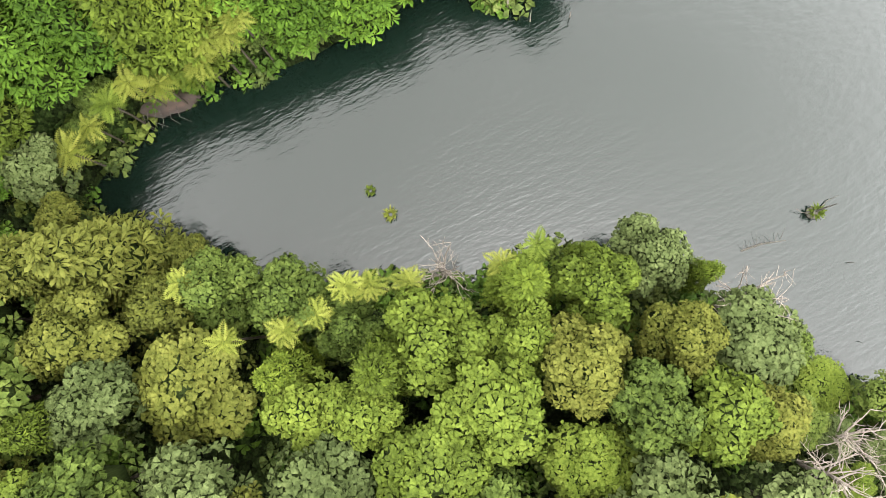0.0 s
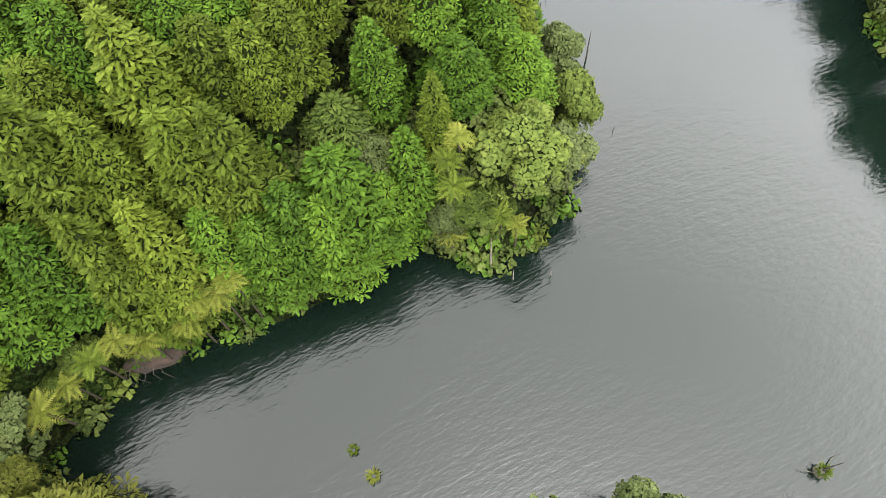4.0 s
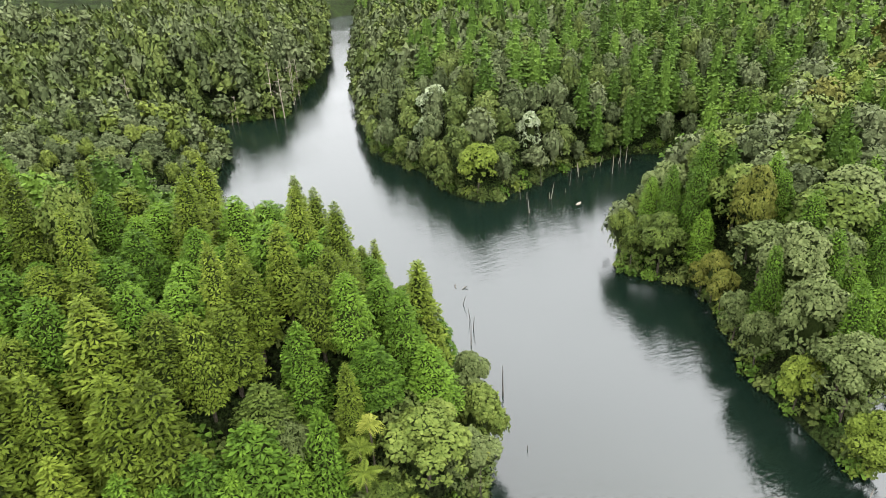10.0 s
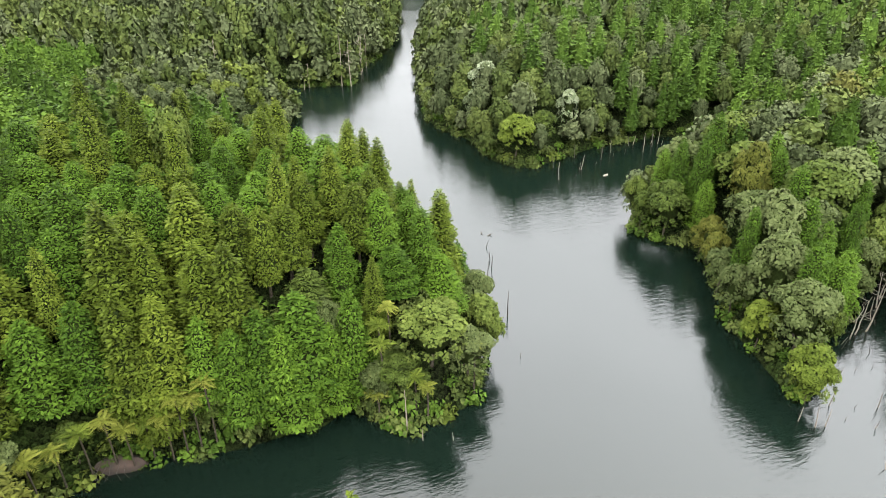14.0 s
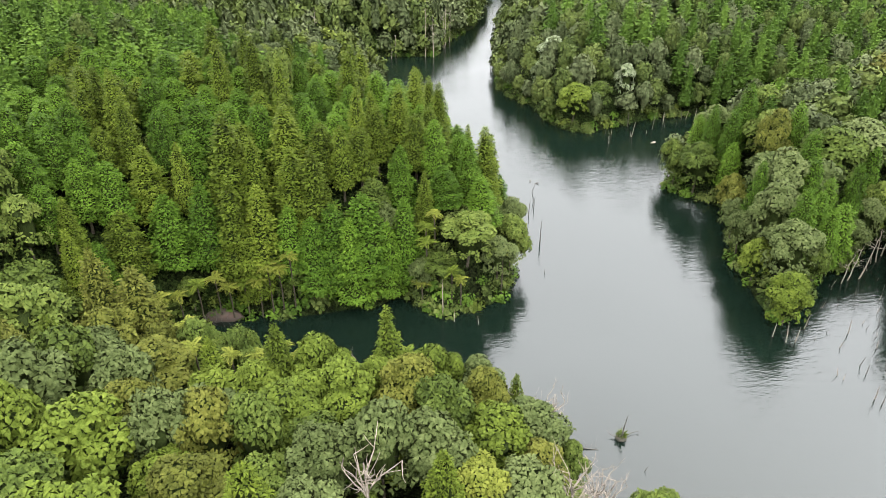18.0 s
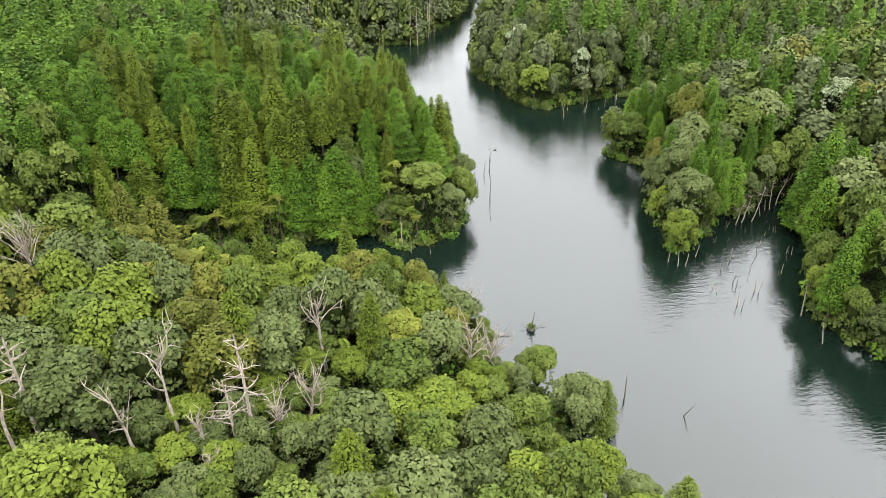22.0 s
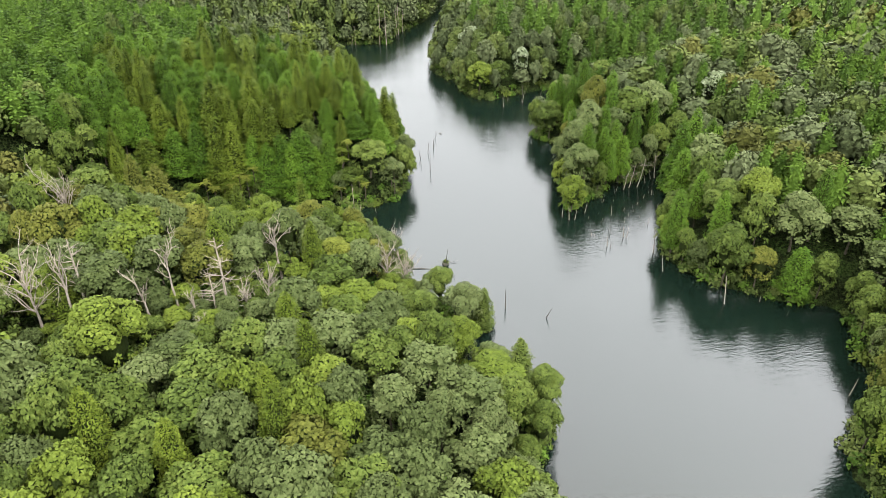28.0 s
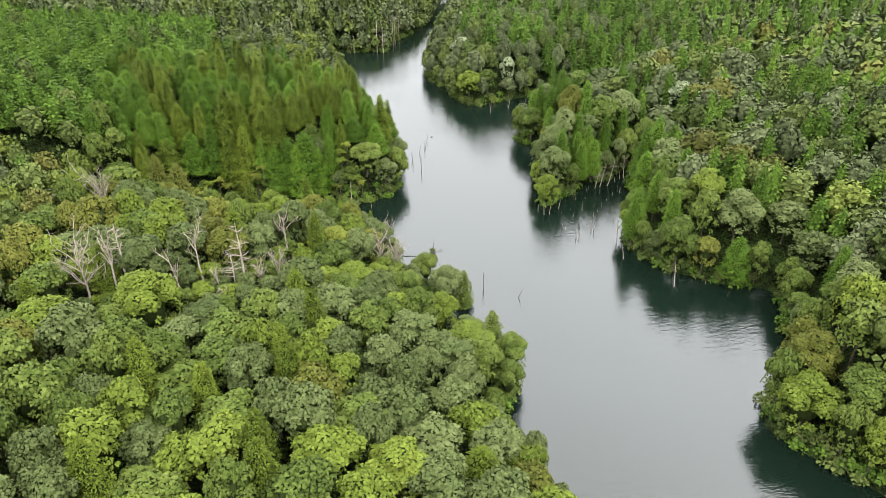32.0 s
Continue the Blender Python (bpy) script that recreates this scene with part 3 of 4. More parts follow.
tree_fern(-10, 28.8, 10.4, 1.8)
tree_fern(-11.8, 29.2, 8.4, 1.9)
tree_fern(-15, 28.8, 6.8, 1.9)
tree_fern(-13.4, 29.2, 8.8, 2.0)
tree_fern(-21, 29.2, 7.6, 2.0)
tree_fern(-19.2, 28.8, 6.2, 2.0)
tree_fern(-23.5, 28.6, 7, 1.9, "bright")
tree_fern(-17, 29.2, 6, 1.9, "bright")
tree_fern(-28.5, 26.4, 6.6, 2.1)
tree_fern(-26.2, 28, 6.0, 1.9)
tree_fern(11.8, 30.6, 14.4, 1.8)
tree_fern(10.2, 28.4, 10.8, 1.9, "bright")
tree_fern(10.4, 30, 12.4, 1.8, "bright")
tree_fern(9.2, 27.4, 4.2, 1.8)
tree_fern(14.8, 25, 5.8, 1.5)
tree_fern(13.6, 26, 6.8, 1.6, "bright")
tree_fern(22.0, 28, 8.4, 1.5)
tree_fern(-5.0, 29.2, 5, 2.0, "bright")
tree_fern(-7.2, 29, 4.4, 1.9, "bright")
broad("broad", -9.2, 30.2, 8.6, 2.2)
broad("broad", -12.6, 30.8, 8.2, 2.2)
broad("bright", -16.2, 30.8, 6.8, 2.0)
broad("broad", -24.8, 30.2, 7.6, 2.2)
broad("broad", -27.6, 28.6, 6.4, 2.0)
broad("broad", -6, 30.6, 8.4, 2.2)
broad("grey", 9.4, 28.6, 8, 2.2)
broad("broad", 14, 27, 6.8, 2.0)
tree_fern(-10.2, 5.4, 12.2, 1.7)
tree_fern(-8.8, 4.8, 10.6, 1.6)
tree_fern(-6, 3.8, 10.8, 1.5)
tree_fern(0.9, 2.2, 10.8, 1.5)
tree_fern(3.9, 2.4, 11.2, 1.5, "bright")
tree_fern(-21, 10.4, 13, 1.6)
tree_fern(-19.6, 5.2, 13.4, 1.6)
tree_fern(-15.6, 4.2, 12.4, 1.6)
tree_fern(-13, 4.4, 12.0, 1.5)
tree_fern(-3.6, -24.6, 15.5, 2.4, "bright")
tree_fern(-7.6, -27.4, 16, 2.4, "bright")
tree_fern(0.6, -23, 14.5, 2.2, "bright")
PLACED.append((27.6, -31.8, 3.2))  # open notch in the shore
PLACED.append((-21.5, 29.0, 2.6))  # bare earth bank
# points of the east bank
broad("bright", 61, 12.5, 9, 3.4)
broad("grey", 64, 18.5, 14, 4.4)
broad("grey", 66, 26, 17, 4.4)
broad("broad", 70, 56, 12, 4.4)
broad("grey", 72, 34, 19, 4.6)
broad("olive", 79, 47, 21, 3.8)
cypress(88.5, 17, 19, 3.6)
cypress(92.5, 19, 21, 3.4)
broad("bright", 74.5, -8, 8.5, 3.4)
broad("broad", 78, -22.5, 13.5, 4.6)
broad("broad", 82, -12, 17, 4.8)
broad("bright", 87, -14.5, 20, 4.2)
broad("grey", 91, -22, 18, 5.0)
broad("bright", 73.5, -70.5, 12, 4.8)
broad("olive", 79, -64, 14, 4.4)
broad("broad", 80, -74, 15, 4.6)
# far point with the silvery trees
broad("bright", 60, 100.2, 12.5, 4.4, 1)
broad("broad", 67, 101.5, 12, 4.0, 1)
broad("white", 63, 128, 18, 4.4, 1)
broad("white", 58, 122, 13, 3.0, 1)
broad("white", 76, 106, 15, 3.0, 1)
broad("white", 112, 44, 21, 4.4, 1)

DEAD_STAND = [(-8.7, -35.2), (-10.3, -35.6), (-2.2, -22.3), (-15.5, -34), (-18.6, -36), (-3.9, -32.6), (15.6, -20.6), (18.4, -19.6), (-33, -35), (-28.4, -36), (-38.5, -2.2)]


# ------------------------------------------------------------------ woods: kinds by stretch of the plan
def wood_kind(x, y, d, rng):
    """Kind, tone, height and crown radius of the tree that grows here."""
    u, w = rng.uniform(), rng.uniform()
    if any(abs(x - a) < 3.8 and -10.5 < y - b < 2.5 for a, b in DEAD_STAND):
        return "broad", "bright" if u < 0.35 else "grey" if u < 0.7 else "broad", rng.uniform(3.2, 5.6), rng.uniform(1.7, 2.4)
    if x < 45 and y < 22 - 0.15 * (x + 31) and not (x > 40):          # spit under the flight
        tone = "grey" if u < 0.40 else "broad" if u < 0.76 else "bright" if u < 0.93 else "olive"
        if y > -17:
            tone = "bright" if u < 0.34 else "broad" if u < 0.7 else "olive" if u < 0.88 else "grey"
        if w < 0.04 and x < 4:
            return "cypress", "cedar", rng.uniform(11, 14), rng.uniform(2.0, 2.6)
        return "broad", tone, rng.uniform(7.5, 12) if x > -22 else rng.uniform(9, 14), rng.uniform(2.8, 4.8)
    if x < 48 and y < 118:                                             # cedar and cypress slope
        if d < 5:
            if u < 0.45:
                return "broad", "broad" if w < 0.6 else "grey", rng.uniform(8, 12), rng.uniform(2.4, 3.4)
            return "cypress", "cypress", rng.uniform(8, 12), rng.uniform(3.2, 4.2)
        if u < 0.16:
            return "cedar", "cedar", rng.uniform(11.5, 14.5), rng.uniform(2.2, 2.9)
        if u < 0.95:
            return "cypress", "cypress" if w < 0.75 else "cedar", rng.uniform(9.5, 12.5) - (2.0 if y > 44 else 0), rng.uniform(2.6, 3.6)
        return "broad", "broad", rng.uniform(10, 13), rng.uniform(2.5, 3.3)
    if x < 20 and y < 182:
        if x > -35 and d < 45:
            return "broad", "grey" if u < 0.5 else "bright" if u < 0.7 else "broad", rng.uniform(4.5, 8), rng.uniform(1.8, 3)
        return "cypress", "cypress", rng.uniform(10, 14), rng.uniform(2.2, 2.8)
    if x < 100 and y > 178:
        return "broad", "broad" if u < 0.55 else "grey", rng.uniform(9, 14), rng.uniform(2.4, 3.6)
    if y > 92:                                                         # point with white-leaved trees, cedars behind
        if d < 16 and x < 92:
            return "broad", "broad" if u < 0.5 else "grey", rng.uniform(10, 14), rng.uniform(2.8, 3.8)
        if u < 0.48:
            return "cedar", "cedar", rng.uniform(12, 19), rng.uniform(3.0, 4.0)
        return "broad", "grey" if w < 0.6 else "broad", rng.uniform(10, 14), rng.uniform(2.6, 3.6)
    if y < -54:                                                        # bright point
        return "broad", "bright" if u < 0.15 else "broad" if u < 0.8 else "olive", rng.uniform(11.5, 16.5), rng.uniform(3.4, 5.2)
    if u < 0.12:
        return "cypress", "cypress", rng.uniform(12, 16), rng.uniform(2.3, 2.9)
    return "broad", "grey" if w < 0.5 else "broad" if w < 0.86 else "olive" if w < 0.93 else "bright", rng.uniform(9.5, 14.5), rng.uniform(3.6, 6.0)


def in_sight(x, y):
    """The stretch of country that the flight looks over."""
    if y < 40:
        return -58 - 0.62 * (y + 60) < x < 165 + 0.5 * (y + 60) and y > -95
    return -112 - 0.42 * (y - 40) < x < 215 + 0.6 * (y - 40) and y < (330 if 0 < x < 150 else 275 - 0.25 * max(0, x - 150))


def near_things(x, y, d):
    """Near stretch, where every tree is a thing of its own."""
    return (-48 < x < 46 and -95 < y < 64) or (46 <= x < 100 and -80 < y < 64 and d < 13)


def scatter():
    rng = np.random.default_rng(5)
    cell, grid, out = 6.0, {}, []

    def free(x, y, r, gap=0.64):
        ci, cj = int(x // cell), int(y // cell)
        for i in range(ci - 1, ci + 2):
            for j in range(cj - 1, cj + 2):
                for px, py, pr in grid.get((i, j), ()):
                    if (px - x) ** 2 + (py - y) ** 2 < (gap * (pr + r)) ** 2:
                        return False
        return True

    def put(x, y, r):
        grid.setdefault((int(x // cell), int(y // cell)), []).append((x, y, r))

    for p in PLACED:
        put(*p)
    a, b = LAKE, np.roll(LAKE, -1, axis=0)
    for (x0, y0), (x1, y1) in zip(a, b):
        ln = math.hypot(x1 - x0, y1 - y0)
        if min(y0, y1) < -100 or max(y0, y1) > 320:
            continue
        nx, ny = -(y1 - y0) / ln, (x1 - x0) / ln
        side = 1 if shore_distance((x0 + x1) / 2 + nx, (y0 + y1) / 2 + ny)[0] > 0 else -1
        for k in range(int(ln / 1.2)):
            u, r = rng.uniform(), rng.uniform(2.2, 3.4)
            back = (y0 < 5 and x0 < 45) or y0 < -38  # crowns here stand back from the water
            off = side * (rng.uniform(0.8, 1.0) if back else rng.uniform(0.45, 0.8)) * r
            x, y = x0 + (x1 - x0) * u + nx * off, y0 + (y1 - y0) * u + ny * off
            d = shore_distance(x, y)[0]
            if d < 0.4 * r or not free(x, y, r * 0.95):
                continue
            kind, tone, h, _ = wood_kind(x, y, 3, rng)
            put(x, y, r)
            r *= 1.25 if kind == "cypress" else 1.0
            out.append((x, y, d, kind, tone, h * rng.uniform(0.6, 0.95) if kind == "broad" else h, r))
    n = 150000
    xs, ys = rng.uniform(-230, 340, n), rng.uniform(-95, 330, n)
    ds = shore_distance(xs, ys)
    for x, y, d in zip(xs, ys, ds):
        if d < 1.2 or not in_sight(x, y):
            continue
        kind, tone, h, r = wood_kind(x, y, d, rng)
        if d < (0.9 if (y < 5 and x < 45) or y < -38 else 0.5) * r or not free(x, y, r, 0.62 if kind == "broad" else 0.54):
            continue
        put(x, y, r)
        out.append((x, y, d, kind, tone, h, r))
    n = 9000  # the same woods go on round about and behind
    xs, ys = rng.uniform(-150, 185, n), rng.uniform(-175, 45, n)
    ds = shore_distance(xs, ys)
    for x, y, d in zip(xs, ys, ds):
        r = rng.uniform(3.8, 6.0)
        if d < 0.6 * r or (in_sight(x, y) and y > -90) or not free(x, y, r * 0.85, 0.6):
            continue
        put(x, y, r)
        out.append((x, y, d, "broad", "broad" if rng.uniform() < 0.6 else "grey", rng.uniform(9, 13), r))
    return out


woods = {}
STANDING = list(PLACED)
COUNT = {"near": 0, "far": 0}
for x, y, d, kind, tone, h, r in scatter():
    STANDING.append((x, y, r))
    if near_things(x, y, d):
        close = (abs(x) < 42 and -60 < y < 46)
        tree(kind, tone, x, y, h, r, 0 if close and d < 9 else 1)
        COUNT["near"] += 1
    else:
        woods.setdefault((kind, tone, 3 if y > 150 or x > 150 or y < -95 or x < -100 else 2), []).append((x, y, h, r))
        COUNT["far"] += 1


def join_woods(kind, tone, level, spots):
    """Distant trees of one kind and colour as one joined mesh."""
    h0, r0 = USUAL[kind]
    spots = np.array(spots)
    zs = ground_height(spots[:, 0], spots[:, 1])
    vs, fs, ts, ms, o = [], [], [], [], 0
    base = []
    for variant in range(4):
        me = stock(kind, tone, level, variant)[0]
        v = np.empty(len(me.vertices) * 3, np.float32)
        me.vertices.foreach_get("co", v)
        f = np.empty(len(me.loops), np.int32)
        me.loops.foreach_get("vertex_index", f)
        m_ = np.empty(len(me.polygons), np.int32)
        me.polygons.foreach_get("material_index", m_)
        base.append((v.reshape(-1, 3), f.reshape(-1, 4), m_))
    rng = np.random.default_rng(3)
    for (x, y, h, r), z in zip(spots, zs):
        v, f, m_ = base[int(rng.integers(0, 4))]
        ms.append(m_)
        a = rng.uniform(0, 6.28)
        c, s = np.cos(a) * r / r0, np.sin(a) * r / r0
        w = np.stack([v[:, 0] * c - v[:, 1] * s + x, v[:, 0] * s + v[:, 1] * c + y, v[:, 2] * h / h0 + z], 1)
        vs.append(w)
        fs.append(f + o)
        ts.append(np.full(len(v), rng.uniform()))
        o += len(v)
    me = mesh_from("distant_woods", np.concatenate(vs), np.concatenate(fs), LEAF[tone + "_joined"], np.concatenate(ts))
    me.materials.append(CROWN_SHADE)
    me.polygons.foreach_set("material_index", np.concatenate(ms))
    ob = new("distant_woods", me)
    tagged(ob, f"distant hillside of {'conifers' if kind != 'broad' else 'broadleaf trees'}, dense green canopy", "woods", kind="stuff")


for (kind, tone, level), spots in woods.items():
    join_woods(kind, tone, level, spots)


# ------------------------------------------------------------------ undergrowth
def bush(rng, R):
    pd = dome_points(rng, 10, -0.2)
    c = pd * np.array([R, R, R * 0.8]) * rng.uniform(0.5, 0.8, (len(pd), 1))
    return merge([core((R * 0.5, R * 0.5, R * 0.45), (0, 0, 0), rng, 6, 3), rosettes(rng, c, pd + [0, 0, 0.3], R * 0.5, 6, 1.3, 0.28, 0.3, 0.4)])


def undergrowth():
    """Low bushes along the water's edge and under gaps in the canopy, joined."""
    rng = np.random.default_rng(21)
    base = [bush(rng, 1.5) for _ in range(6)]
    shore = []
    a, b = LAKE, np.roll(LAKE, -1, axis=0)
    for (x0, y0), (x1, y1) in zip(a, b):
        ln = math.hypot(x1 - x0, y1 - y0)
        if min(y0, y1) < -110 or max(y0, y1) > 300:
            continue
        nx, ny = -(y1 - y0) / ln, (x1 - x0) / ln
        for k in range(int(ln / 0.62)):
            u, off = rng.uniform(), (rng.uniform(0.9, 3.6) if x0 < 30 and -5 < y0 < 45 else rng.uniform(1.6, 4.2)) * (1 if k % 2 else -1)
            shore.append((x0 + (x1 - x0) * u + nx * off, y0 + (y1 - y0) * u + ny * off))
    m = 5000
    gaps = np.column_stack([rng.uniform(-52, 48, m), rng.uniform(-70, 84, m)])
    spare = np.full(len(gaps), 9.0)
    for x, y, r in STANDING:
        spare = np.minimum(spare, np.hypot(gaps[:, 0] - x, gaps[:, 1] - y) - 0.72 * r)
    gaps = gaps[spare > 0]
    shore = np.concatenate([np.array(shore), gaps])
    d = shore_distance(shore[:, 0], shore[:, 1])
    shore = shore[(d > np.where((shore[:, 0] < 30) & (shore[:, 1] > -5) & (shore[:, 1] < 45), 0.8, 1.5))]
    zs = ground_height(shore[:, 0], shore[:, 1])
    groups = {"broad_joined": [], "cypress_joined": [], "bright_joined": []}
    names = list(groups)
    for (x, y), z in zip(shore, zs):
        groups[names[int(rng.choice(3, p=(0.6, 0.34, 0.06)))]].append((x, y, z))
    for tone, spots in groups.items():
        vs, fs, ts, o = [], [], [], 0
        for x, y, z in spots:
            v, f = base[int(rng.integers(0, 6))]
            k, a0 = rng.uniform(0.7, 1.5), rng.uniform(0, 6.28)
            c, si = math.cos(a0) * k, math.sin(a0) * k
            vs.append(np.stack([v[:, 0] * c - v[:, 1] * si + x, v[:, 0] * si + v[:, 1] * c + y, v[:, 2] * k + z], 1))
            fs.append(f + o)
            ts.append(np.full(len(v), rng.uniform()))
            o += len(v)
        ob = new("undergrowth", mesh_from("undergrowth", np.concatenate(vs), np.concatenate(fs), LEAF[tone], np.concatenate(ts)))
        tagged(ob, "low green bushes along the bank and under the trees", "undergrowth", kind="stuff")


undergrowth()


# ------------------------------------------------------------------ dead trees, snags and stakes
def part(name, pieces, material, parent, smooth=True):
    v, f = merge(pieces)
    o = new(name, mesh_from(name, v, f, material, smooth=smooth))
    o.parent = parent
    return o


def limb_pieces(rng, base, direction, length, r, depth):
    """A crooked limb that forks into thinner ones."""
    n = 4
    pts, d = [np.array(base, float)], np.array(direction, float)
    for _ in range(n):
        d = unit(d + rng.normal(0, 0.16, 3) + [0, 0, 0.04])
        pts.append(pts[-1] + d * length / n)
    out = [tube(pts, r * np.linspace(1, 0.3, n + 1), 5 if depth else 4)]
    if depth:
        for k in range(3):
            i = int(rng.integers(1, n + 1))
            side = unit(d + rng.normal(0, 0.75, 3))
            out += limb_pieces(rng, pts[i], side, length * rng.uniform(0.35, 0.6), r * 0.5, depth - 1)
    return out


def dead_tree(x, y, top, style, seed, lean=(0.0, 0.0), material=None, foot=None):
    """A bare dead tree: tapered trunk with its limbs as parts. style: 'snag', 'fork' or 'twiggy'."""
    rng = np.random.default_rng(seed)
    material = material or PALE
    z = float(ground_height(x, y)[0]) if foot is None else foot
    h = top - z + (1.2 if foot is None else 0.0)
    root = new("dead_tree")
    root.matrix_world = pose(x, y, z)
    zz = np.linspace(-0.5, h, 8)
    wob = np.cumsum(rng.normal(0, 0.07, (8, 2)), axis=0)
    pts = np.column_stack([wob[:, 0] + lean[0] * zz, wob[:, 1] + lean[1] * zz, zz])
    r0 = 0.12 + h * 0.007 if foot is None else 0.07 + h * 0.006
    cut_top = {"snag": 1.0, "fork": 0.8, "twiggy": 0.66}[style]
    part("trunk", [tube(pts * [1, 1, cut_top], r0 * np.linspace(1.2, 0.3, 8), 7)], material, root)
    count = {"snag": 18 if foot is None else 5, "fork": 8, "twiggy": 13}[style]
    for k in range(count):
        f = rng.uniform(0.5, 0.97) if style == "snag" else rng.uniform(0.55, 1.0)
        b = np.array([np.interp(f, np.linspace(0, 1, 8), pts[:, j]) for j in range(3)]) * [1, 1, cut_top]
        a = k * 2.4 + rng.uniform(-0.3, 0.3)
        up = {"snag": rng.uniform(0.0, 0.35), "fork": rng.uniform(1.1, 2.6), "twiggy": rng.uniform(1.0, 2.6)}[style]
        ln = {"snag": (1.15 - f) * 3.0 + 0.5, "fork": h * rng.uniform(0.18, 0.34), "twiggy": h * rng.uniform(0.25, 0.38)}[style]
        part("limb", limb_pieces(rng, b, unit(np.array([math.cos(a), math.sin(a), up])), ln, r0 * (0.36 if style == "snag" else 0.46), 1 if style != "twiggy" else 2), material, root)
    tagged(root, {"snag": "bleached dead conifer with short bare branches", "fork": "bare grey dead tree with forked limbs", "twiggy": "dead tree with a pale tangle of fine twigs"}[style], "dead tree", group="dead trees")
    return root


dead_tree(-8.7, -35.2, 26.1, "snag", 1)
dead_tree(-10.3, -35.6, 21, "snag", 2)
dead_tree(-2.2, -22.3, 22.8, "fork", 3)
dead_tree(-15.5, -34, 25, "fork", 4)
dead_tree(-18.6, -36, 22.5, "fork", 5, (-0.12, 0.05))
dead_tree(-3.9, -32.6, 19, "twiggy", 6, (0.12, 0))
dead_tree(-11.5, -39, 17, "twiggy", 7)
dead_tree(15.6, -20.6, 15, "twiggy", 8)
dead_tree(18.4, -19.6, 12.5, "twiggy", 9)
dead_tree(-33, -35, 27, "twiggy", 10)
dead_tree(-28.4, -36, 27.5, "fork", 11)
dead_tree(-27.5, -33.5, 27, "snag", 18)
dead_tree(-12.4, -36.5, 20, "fork", 19, (-0.1, 0))
dead_tree(-6.2, -34.2, 18.5, "twiggy", 20)
dead_tree(-38.5, -2.2, 25.5, "twiggy", 12)
dead_tree(-3.6, 4.0, 8.6, "twiggy", 14)
dead_tree(16.0, -8.4, 11.5, "twiggy", 21, (0.1, 0.06))
dead_tree(131, -3, 24, "twiggy", 15)
dead_tree(180, 82, 24, "fork", 16)
dead_tree(129, 37, 22, "twiggy", 17)
# tall bare trunks on the far west bank and in the drowned inlet
for i, (x, y, top) in enumerate([(37.2, 182.6, 15), (34.5, 184, 17), (43.5, 196, 13), (45, 201, 14), (47.5, 206, 12), (-4, 193, 17), (24, 186, 8)]):
    dead_tree(x, y, top, "snag", 30 + i, foot=-0.3)
for i, (x, y, top, lx, ly) in enumerate([(81.3, 21.8, 7.5, 0.2, 0.05), (79.2, 21.6, 6, 0.24, 0.06), (77.6, 21.0, 5, 0.2, 0.05), (88, 26, 6, -0.05, 0.1), (90.5, 27.5, 6, 0.12, 0)]):
    dead_tree(x, y, top, "snag", 50 + i, (lx, ly), foot=-0.4)


def stake(x, y, h, seed, material=None, lean=0.12):
    """The broken stem of a drowned tree that stands in the water."""
    rng = np.random.default_rng(seed)
    lx, ly = rng.normal(0, lean, 2)
    zz = np.linspace(-0.6, h, 5)
    wob = np.cumsum(rng.normal(0, 0.03, (5, 2)), axis=0)
    pts = np.column_stack([x + wob[:, 0] + lx * zz, y + wob[:, 1] + ly * zz, zz])
    r = 0.04 + 0.014 * min(h, 4)
    pieces = [tube(pts, r * np.array([1.2, 1, 0.85, 0.6, 0.25]), 6)]
    if h > 2.2:
        pieces.append(tube([pts[3], pts[3] + [0.25, 0.12, 0.35]], [r * 0.4, r * 0.12], 4))
    v, f = merge(pieces)
    ob = new("drowned_stake", mesh_from("drowned_stake", v, f, material or WET, smooth=True))
    tagged(ob, "weathered broken tree stem standing in the lake", "stake", group="drowned stems in the lake")
    return ob


stake(33.1, 42.7, 4.6, 1, WET, 0.05)
stake(36.5, 57.5, 2.6, 2)
stake(38.3, 64.5, 1.8, 3)
stake(37.2, 59.9, 2.2, 4)
stake(30.9, 33.0, 0.9, 5)
stake(34.5, 54.2, 3.0, 6)
stake(31.4, 47, 2.4, 7)
stake(32.0, 51, 2.8, 8)
stake(65.4, 88.4, 3.4, 9, PALE)
stake(16.8, 21.0, 1.6, 10, PALE)
stake(13.3, 22.3, 1.8, 11, PALE)
stake(12.0, 24.4, 6.5, 29, PALE, 0.06)
stake(36.0, -21.5, 4.0, 12, WET, 0.08)
stake(42.3, -25.7, 2.4, 13)
stake(29.0, -9.6, 0.8, 14)
stake(26.7, -16.2, 0.5, 15)
stake(59.0, 8.6, 3.4, 16, PALE)
stake(60.4, 8.4, 2.6, 17, PALE)
stake(57.9, 10.2, 2.6, 18, PALE)
stake(71.0, -8.6, 5.6, 19, PALE, 0.1)
stake(69.6, -15.6, 3.4, 20, PALE, 0.2)
stake(75.4, -28.2, 5.0, 21, PALE, 0.22)
stake(82.1, -28.6, 1.4, 22, PALE)
stake(84.2, -33.5, 1.2, 23)
stake(80.8, -53.6, 3.2, 24, PALE, 0.1)
stake(11.9, 117.9, 2.6, 25)
stake(16.1, 120.1, 2.0, 26)
stake(22.0, 184.0, 3.0, 27, PALE)
stake(53, 160, 3.0, 28, WET)
rng_s = np.random.default_rng(8)
n_s = 0
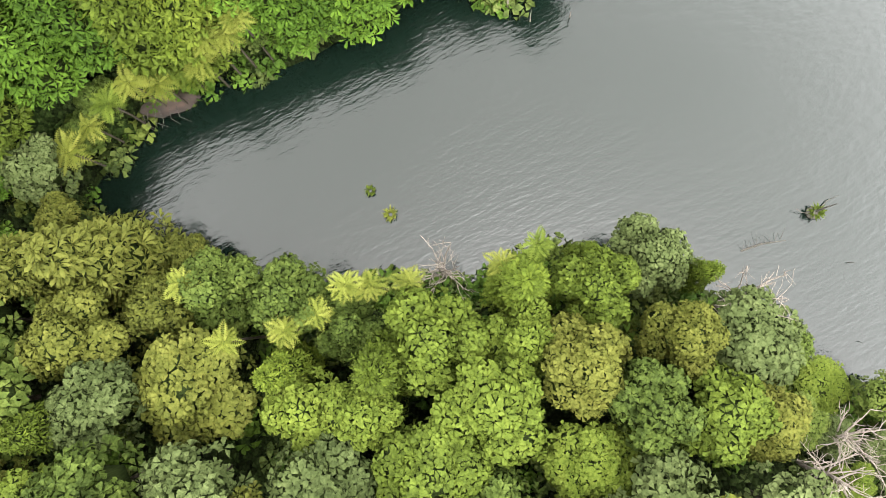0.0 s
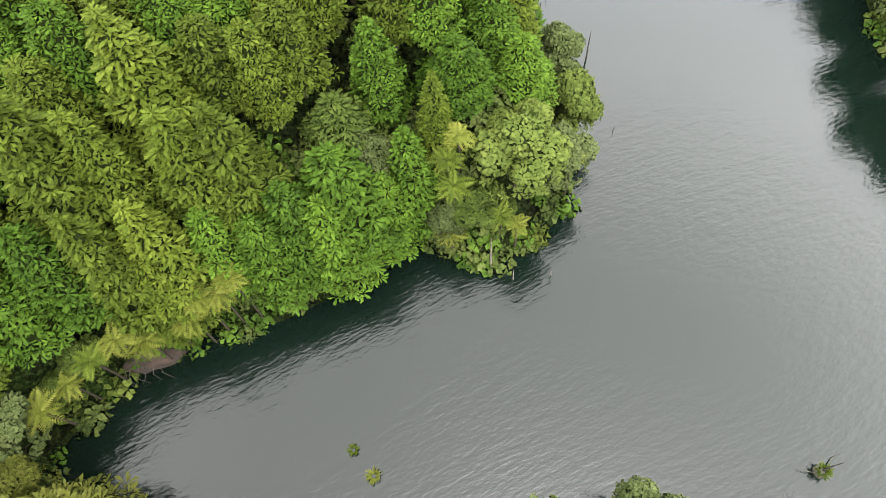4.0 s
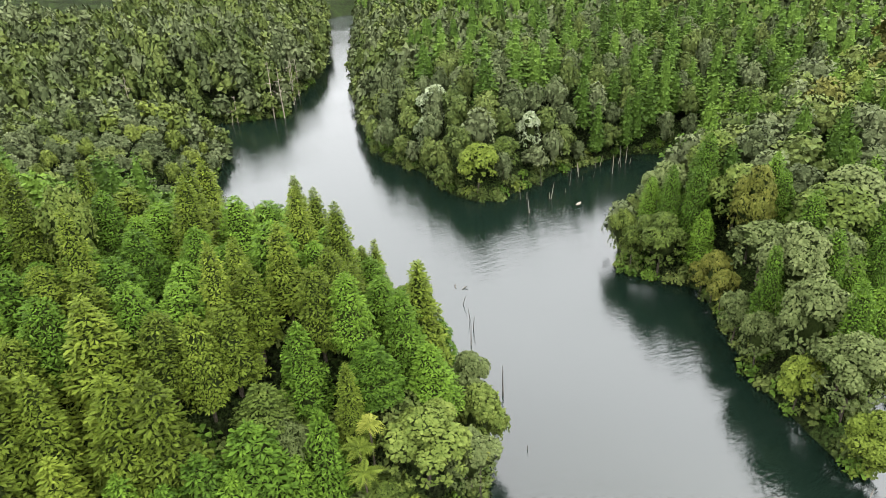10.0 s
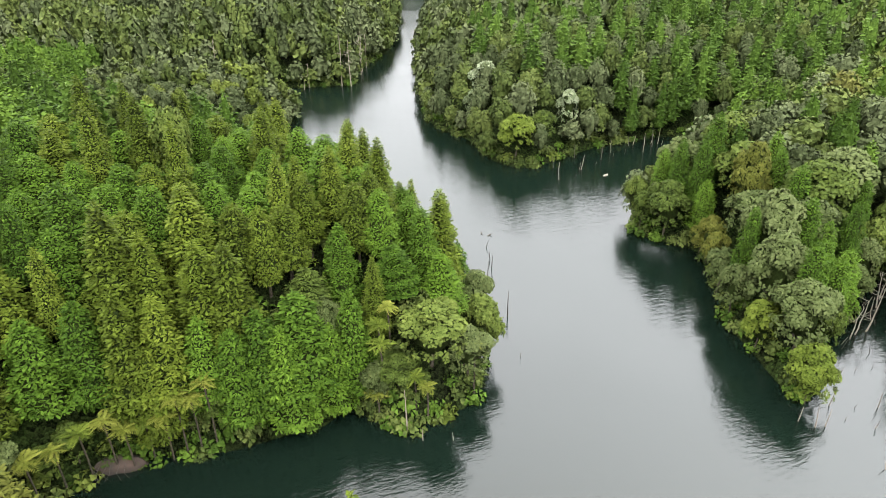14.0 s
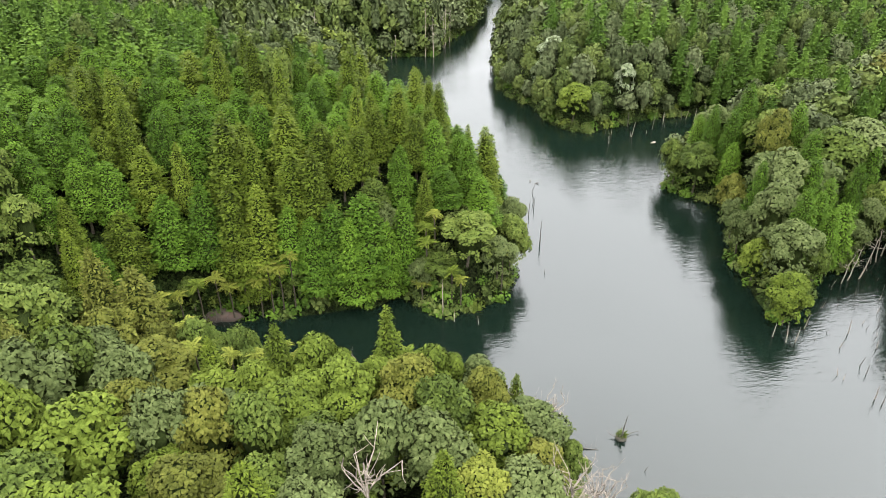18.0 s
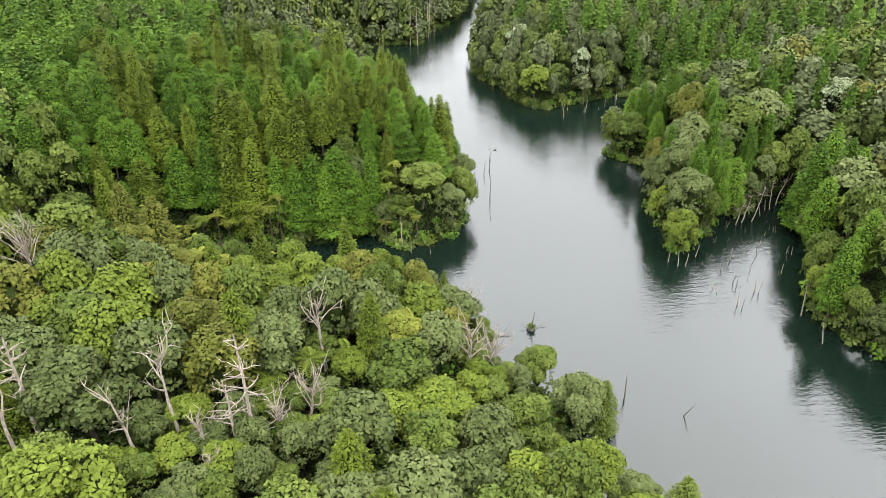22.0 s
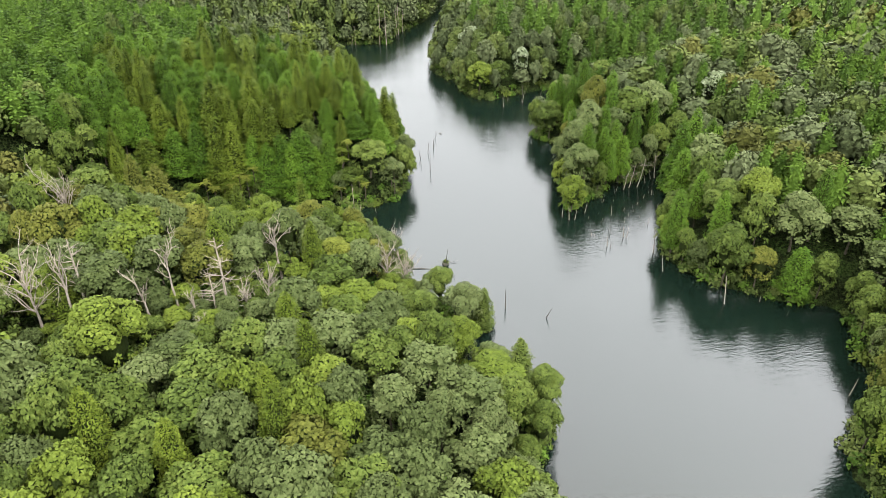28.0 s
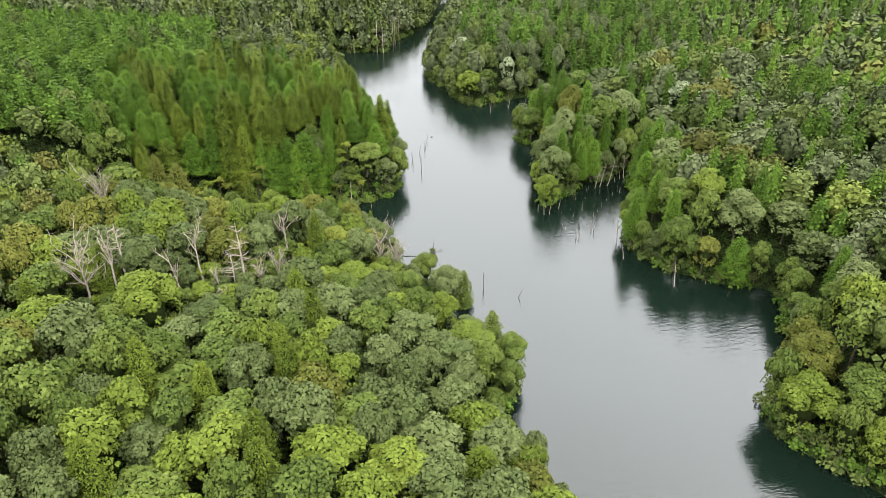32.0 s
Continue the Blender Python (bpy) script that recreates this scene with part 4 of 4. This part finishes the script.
while n_s < 44:  # drowned inlet behind the east point
    x, y = rng_s.uniform(61, 93), rng_s.uniform(-6, 27)
    if shore_distance(x, y)[0] < -0.8 and y > -6 + 0.55 * (x - 61) * 0.6:
        stake(x, y, float(rng_s.choice([0.5, 0.7, 1.0, 1.3, 1.8, 2.6])), 100 + n_s, PALE if rng_s.uniform() < 0.55 else WET, 0.14)
        n_s += 1
n_s = 0
while n_s < 22:  # stems along the far inlet
    x, y = rng_s.uniform(66, 108), rng_s.uniform(88, 103)
    if -7 < shore_distance(x, y)[0] < 0.8:
        stake(x, y, float(rng_s.choice([1.0, 1.6, 2.6, 4.0, 5.0])), 200 + n_s, PALE if rng_s.uniform() < 0.6 else WET, 0.08)
        n_s += 1


# ------------------------------------------------------------------ small things in the water
def tussock(name, x, y, r, tone, label, seed, blades=70):
    """A tuft of grass blades that lean outward."""
    rng = np.random.default_rng(seed)
    a = rng.uniform(0, 6.28, blades)
    ln = r * rng.uniform(0.6, 1.2, blades)
    b = np.stack([np.cos(a) * r * 0.2, np.sin(a) * r * 0.2, np.full(blades, 0.02)], 1)
    t = np.stack([np.cos(a) * ln, np.sin(a) * ln, rng.uniform(0.25, 0.9, blades) * r], 1)
    s_ = np.stack([-np.sin(a), np.cos(a), 0 * a], 1) * r * 0.07
    m = (b + t) / 2 + [0, 0, r * 0.25]
    v = np.stack([b, m + s_, t, m - s_], 1).reshape(-1, 3)
    ob = new(name, mesh_from(name, v, np.arange(len(v)).reshape(-1, 4), LEAF[tone]))
    ob.matrix_world = pose(x, y, 0)
    return tagged(ob, label, "water plant", group="plants in the lake")


tussock("water_plant", -6.7, 13.9, 0.6, "bright", "small tuft of yellow-green water plant afloat", 1)
tussock("water_plant", -5.9, 11.1, 0.75, "yellow", "small tuft of yellow-green water plant afloat", 2)

stump = new("stump_islet")
stump.matrix_world = pose(28.3, -4.5, 0)
rng_i = np.random.default_rng(4)
part("stump", [core((0.75, 0.6, 0.45), (0, 0, 0.1), rng_i, 9, 5)], WET, stump)
part("stem", [tube([(0.1, 0, 0), (0.2, 0.1, 1.6), (0.42, 0.1, 3.4)], [0.11, 0.08, 0.03], 6)], WET, stump)
part("branch", [tube([(0.3, 0, 0.15), (1.5, 0.5, 0.2), (2.6, 0.5, 0.35)], [0.06, 0.04, 0.015], 5)], WET, stump)
part("branch", [tube([(-0.3, 0, 0.15), (-1.1, 0.5, 0.4), (-1.5, 1.0, 0.7)], [0.05, 0.035, 0.015], 5)], WET, stump)
tuft = tussock("grass_tuft", 0, 0, 0.8, "bright", "", 5, 90)
tuft.parent = stump
tuft.matrix_world = pose(28.3, -4.5, 0.35)
for key in ("category", "group", "label"):
    if key in tuft:
        del tuft[key]
tagged(stump, "old stump in the lake with grass and a thin dead stem", "stump")

fallen = new("fallen_branch")
fallen.matrix_world = pose(22.9, -5.2, 0.02, 0, 0, -8)
rng_f = np.random.default_rng(6)
part("bough", [tube([(-1.8, 0, -0.05), (0, 0.1, 0.12), (2.2, -0.2, 0.0)], [0.1, 0.08, 0.03], 6)], WET, fallen)
for k in range(9):
    bx = -1.6 + k * 0.42
    part("twig", limb_pieces(rng_f, (bx, 0.05, 0.05), (rng_f.normal(0, 0.25), 0.8, 0.6), rng_f.uniform(0.7, 1.5), 0.022, 0), WET, fallen)
tagged(fallen, "bleached fallen branch with upright twigs, half sunk", "branch")

log = new("floating_log", mesh_from("floating_log", *merge([core((0.9, 0.45, 0.22), (0, 0, 0.05), rng_i, 9, 5), tube([(-0.6, 0, 0.1), (0.9, 0.15, 0.18)], [0.12, 0.06], 6)]), PALE, smooth=True))
log.matrix_world = pose(76.4, 86.9, 0, 0, 0, 20)
tagged(log, "pale lump of driftwood afloat in the inlet", "driftwood")
for i, (x, y) in enumerate([(40.7, 68.6), (39.6, 69.8)]):
    d_ = new("driftwood", mesh_from("driftwood", *merge([tube([(-0.5, 0, 0), (0, 0.1, 0.12), (0.5, 0, 0.35)], [0.09, 0.1, 0.04], 6), tube([(0, 0.1, 0.1), (0.1, 0.4, 0.4)], [0.05, 0.02], 5)]), WET, smooth=True))
    d_.matrix_world = pose(x, y, 0, 0, 0, 70 * i)
    tagged(d_, "dark bit of driftwood poking out of the water", "driftwood")


# bare earth bank in the inlet, with dead stems
bank_mat, n_, l_, b_ = mat("bare_earth")
t_ = n_.new("ShaderNodeTexNoise")
t_.inputs["Scale"].default_value = 3.0
t_.inputs["Detail"].default_value = 8
r_ = ramp(n_, [(0.3, (0.010, 0.006, 0.004)), (0.7, (0.034, 0.019, 0.012))])
l_.new(t_.outputs["Fac"], r_.inputs[0])
l_.new(r_.outputs[0], b_.inputs["Base Color"])
b_.inputs["Roughness"].default_value = 0.95
bank = new("earth_bank")
bank.matrix_world = pose(-21.5, 29.4, 0, 0, 0, -12)
part("earth", [core((3.2, 1.2, 1.3), (0.2, 0.5, 0.1), rng_i, 22, 10)], bank_mat, bank)
for k in range(6):
    bx = -2 + k * 0.8 + rng_i.normal(0, 0.3)
    part("dead_stem", [tube([(bx, -0.4, 1.3), (bx + rng_i.normal(0, 0.3), -1.3, 0.8), (bx + rng_i.normal(0, 0.5), -1.8, 0.1)], [0.04, 0.03, 0.012], 5)], WET, bank)
tagged(bank, "bare reddish earth bank with dead stems at the inlet", "bank", kind="structure")
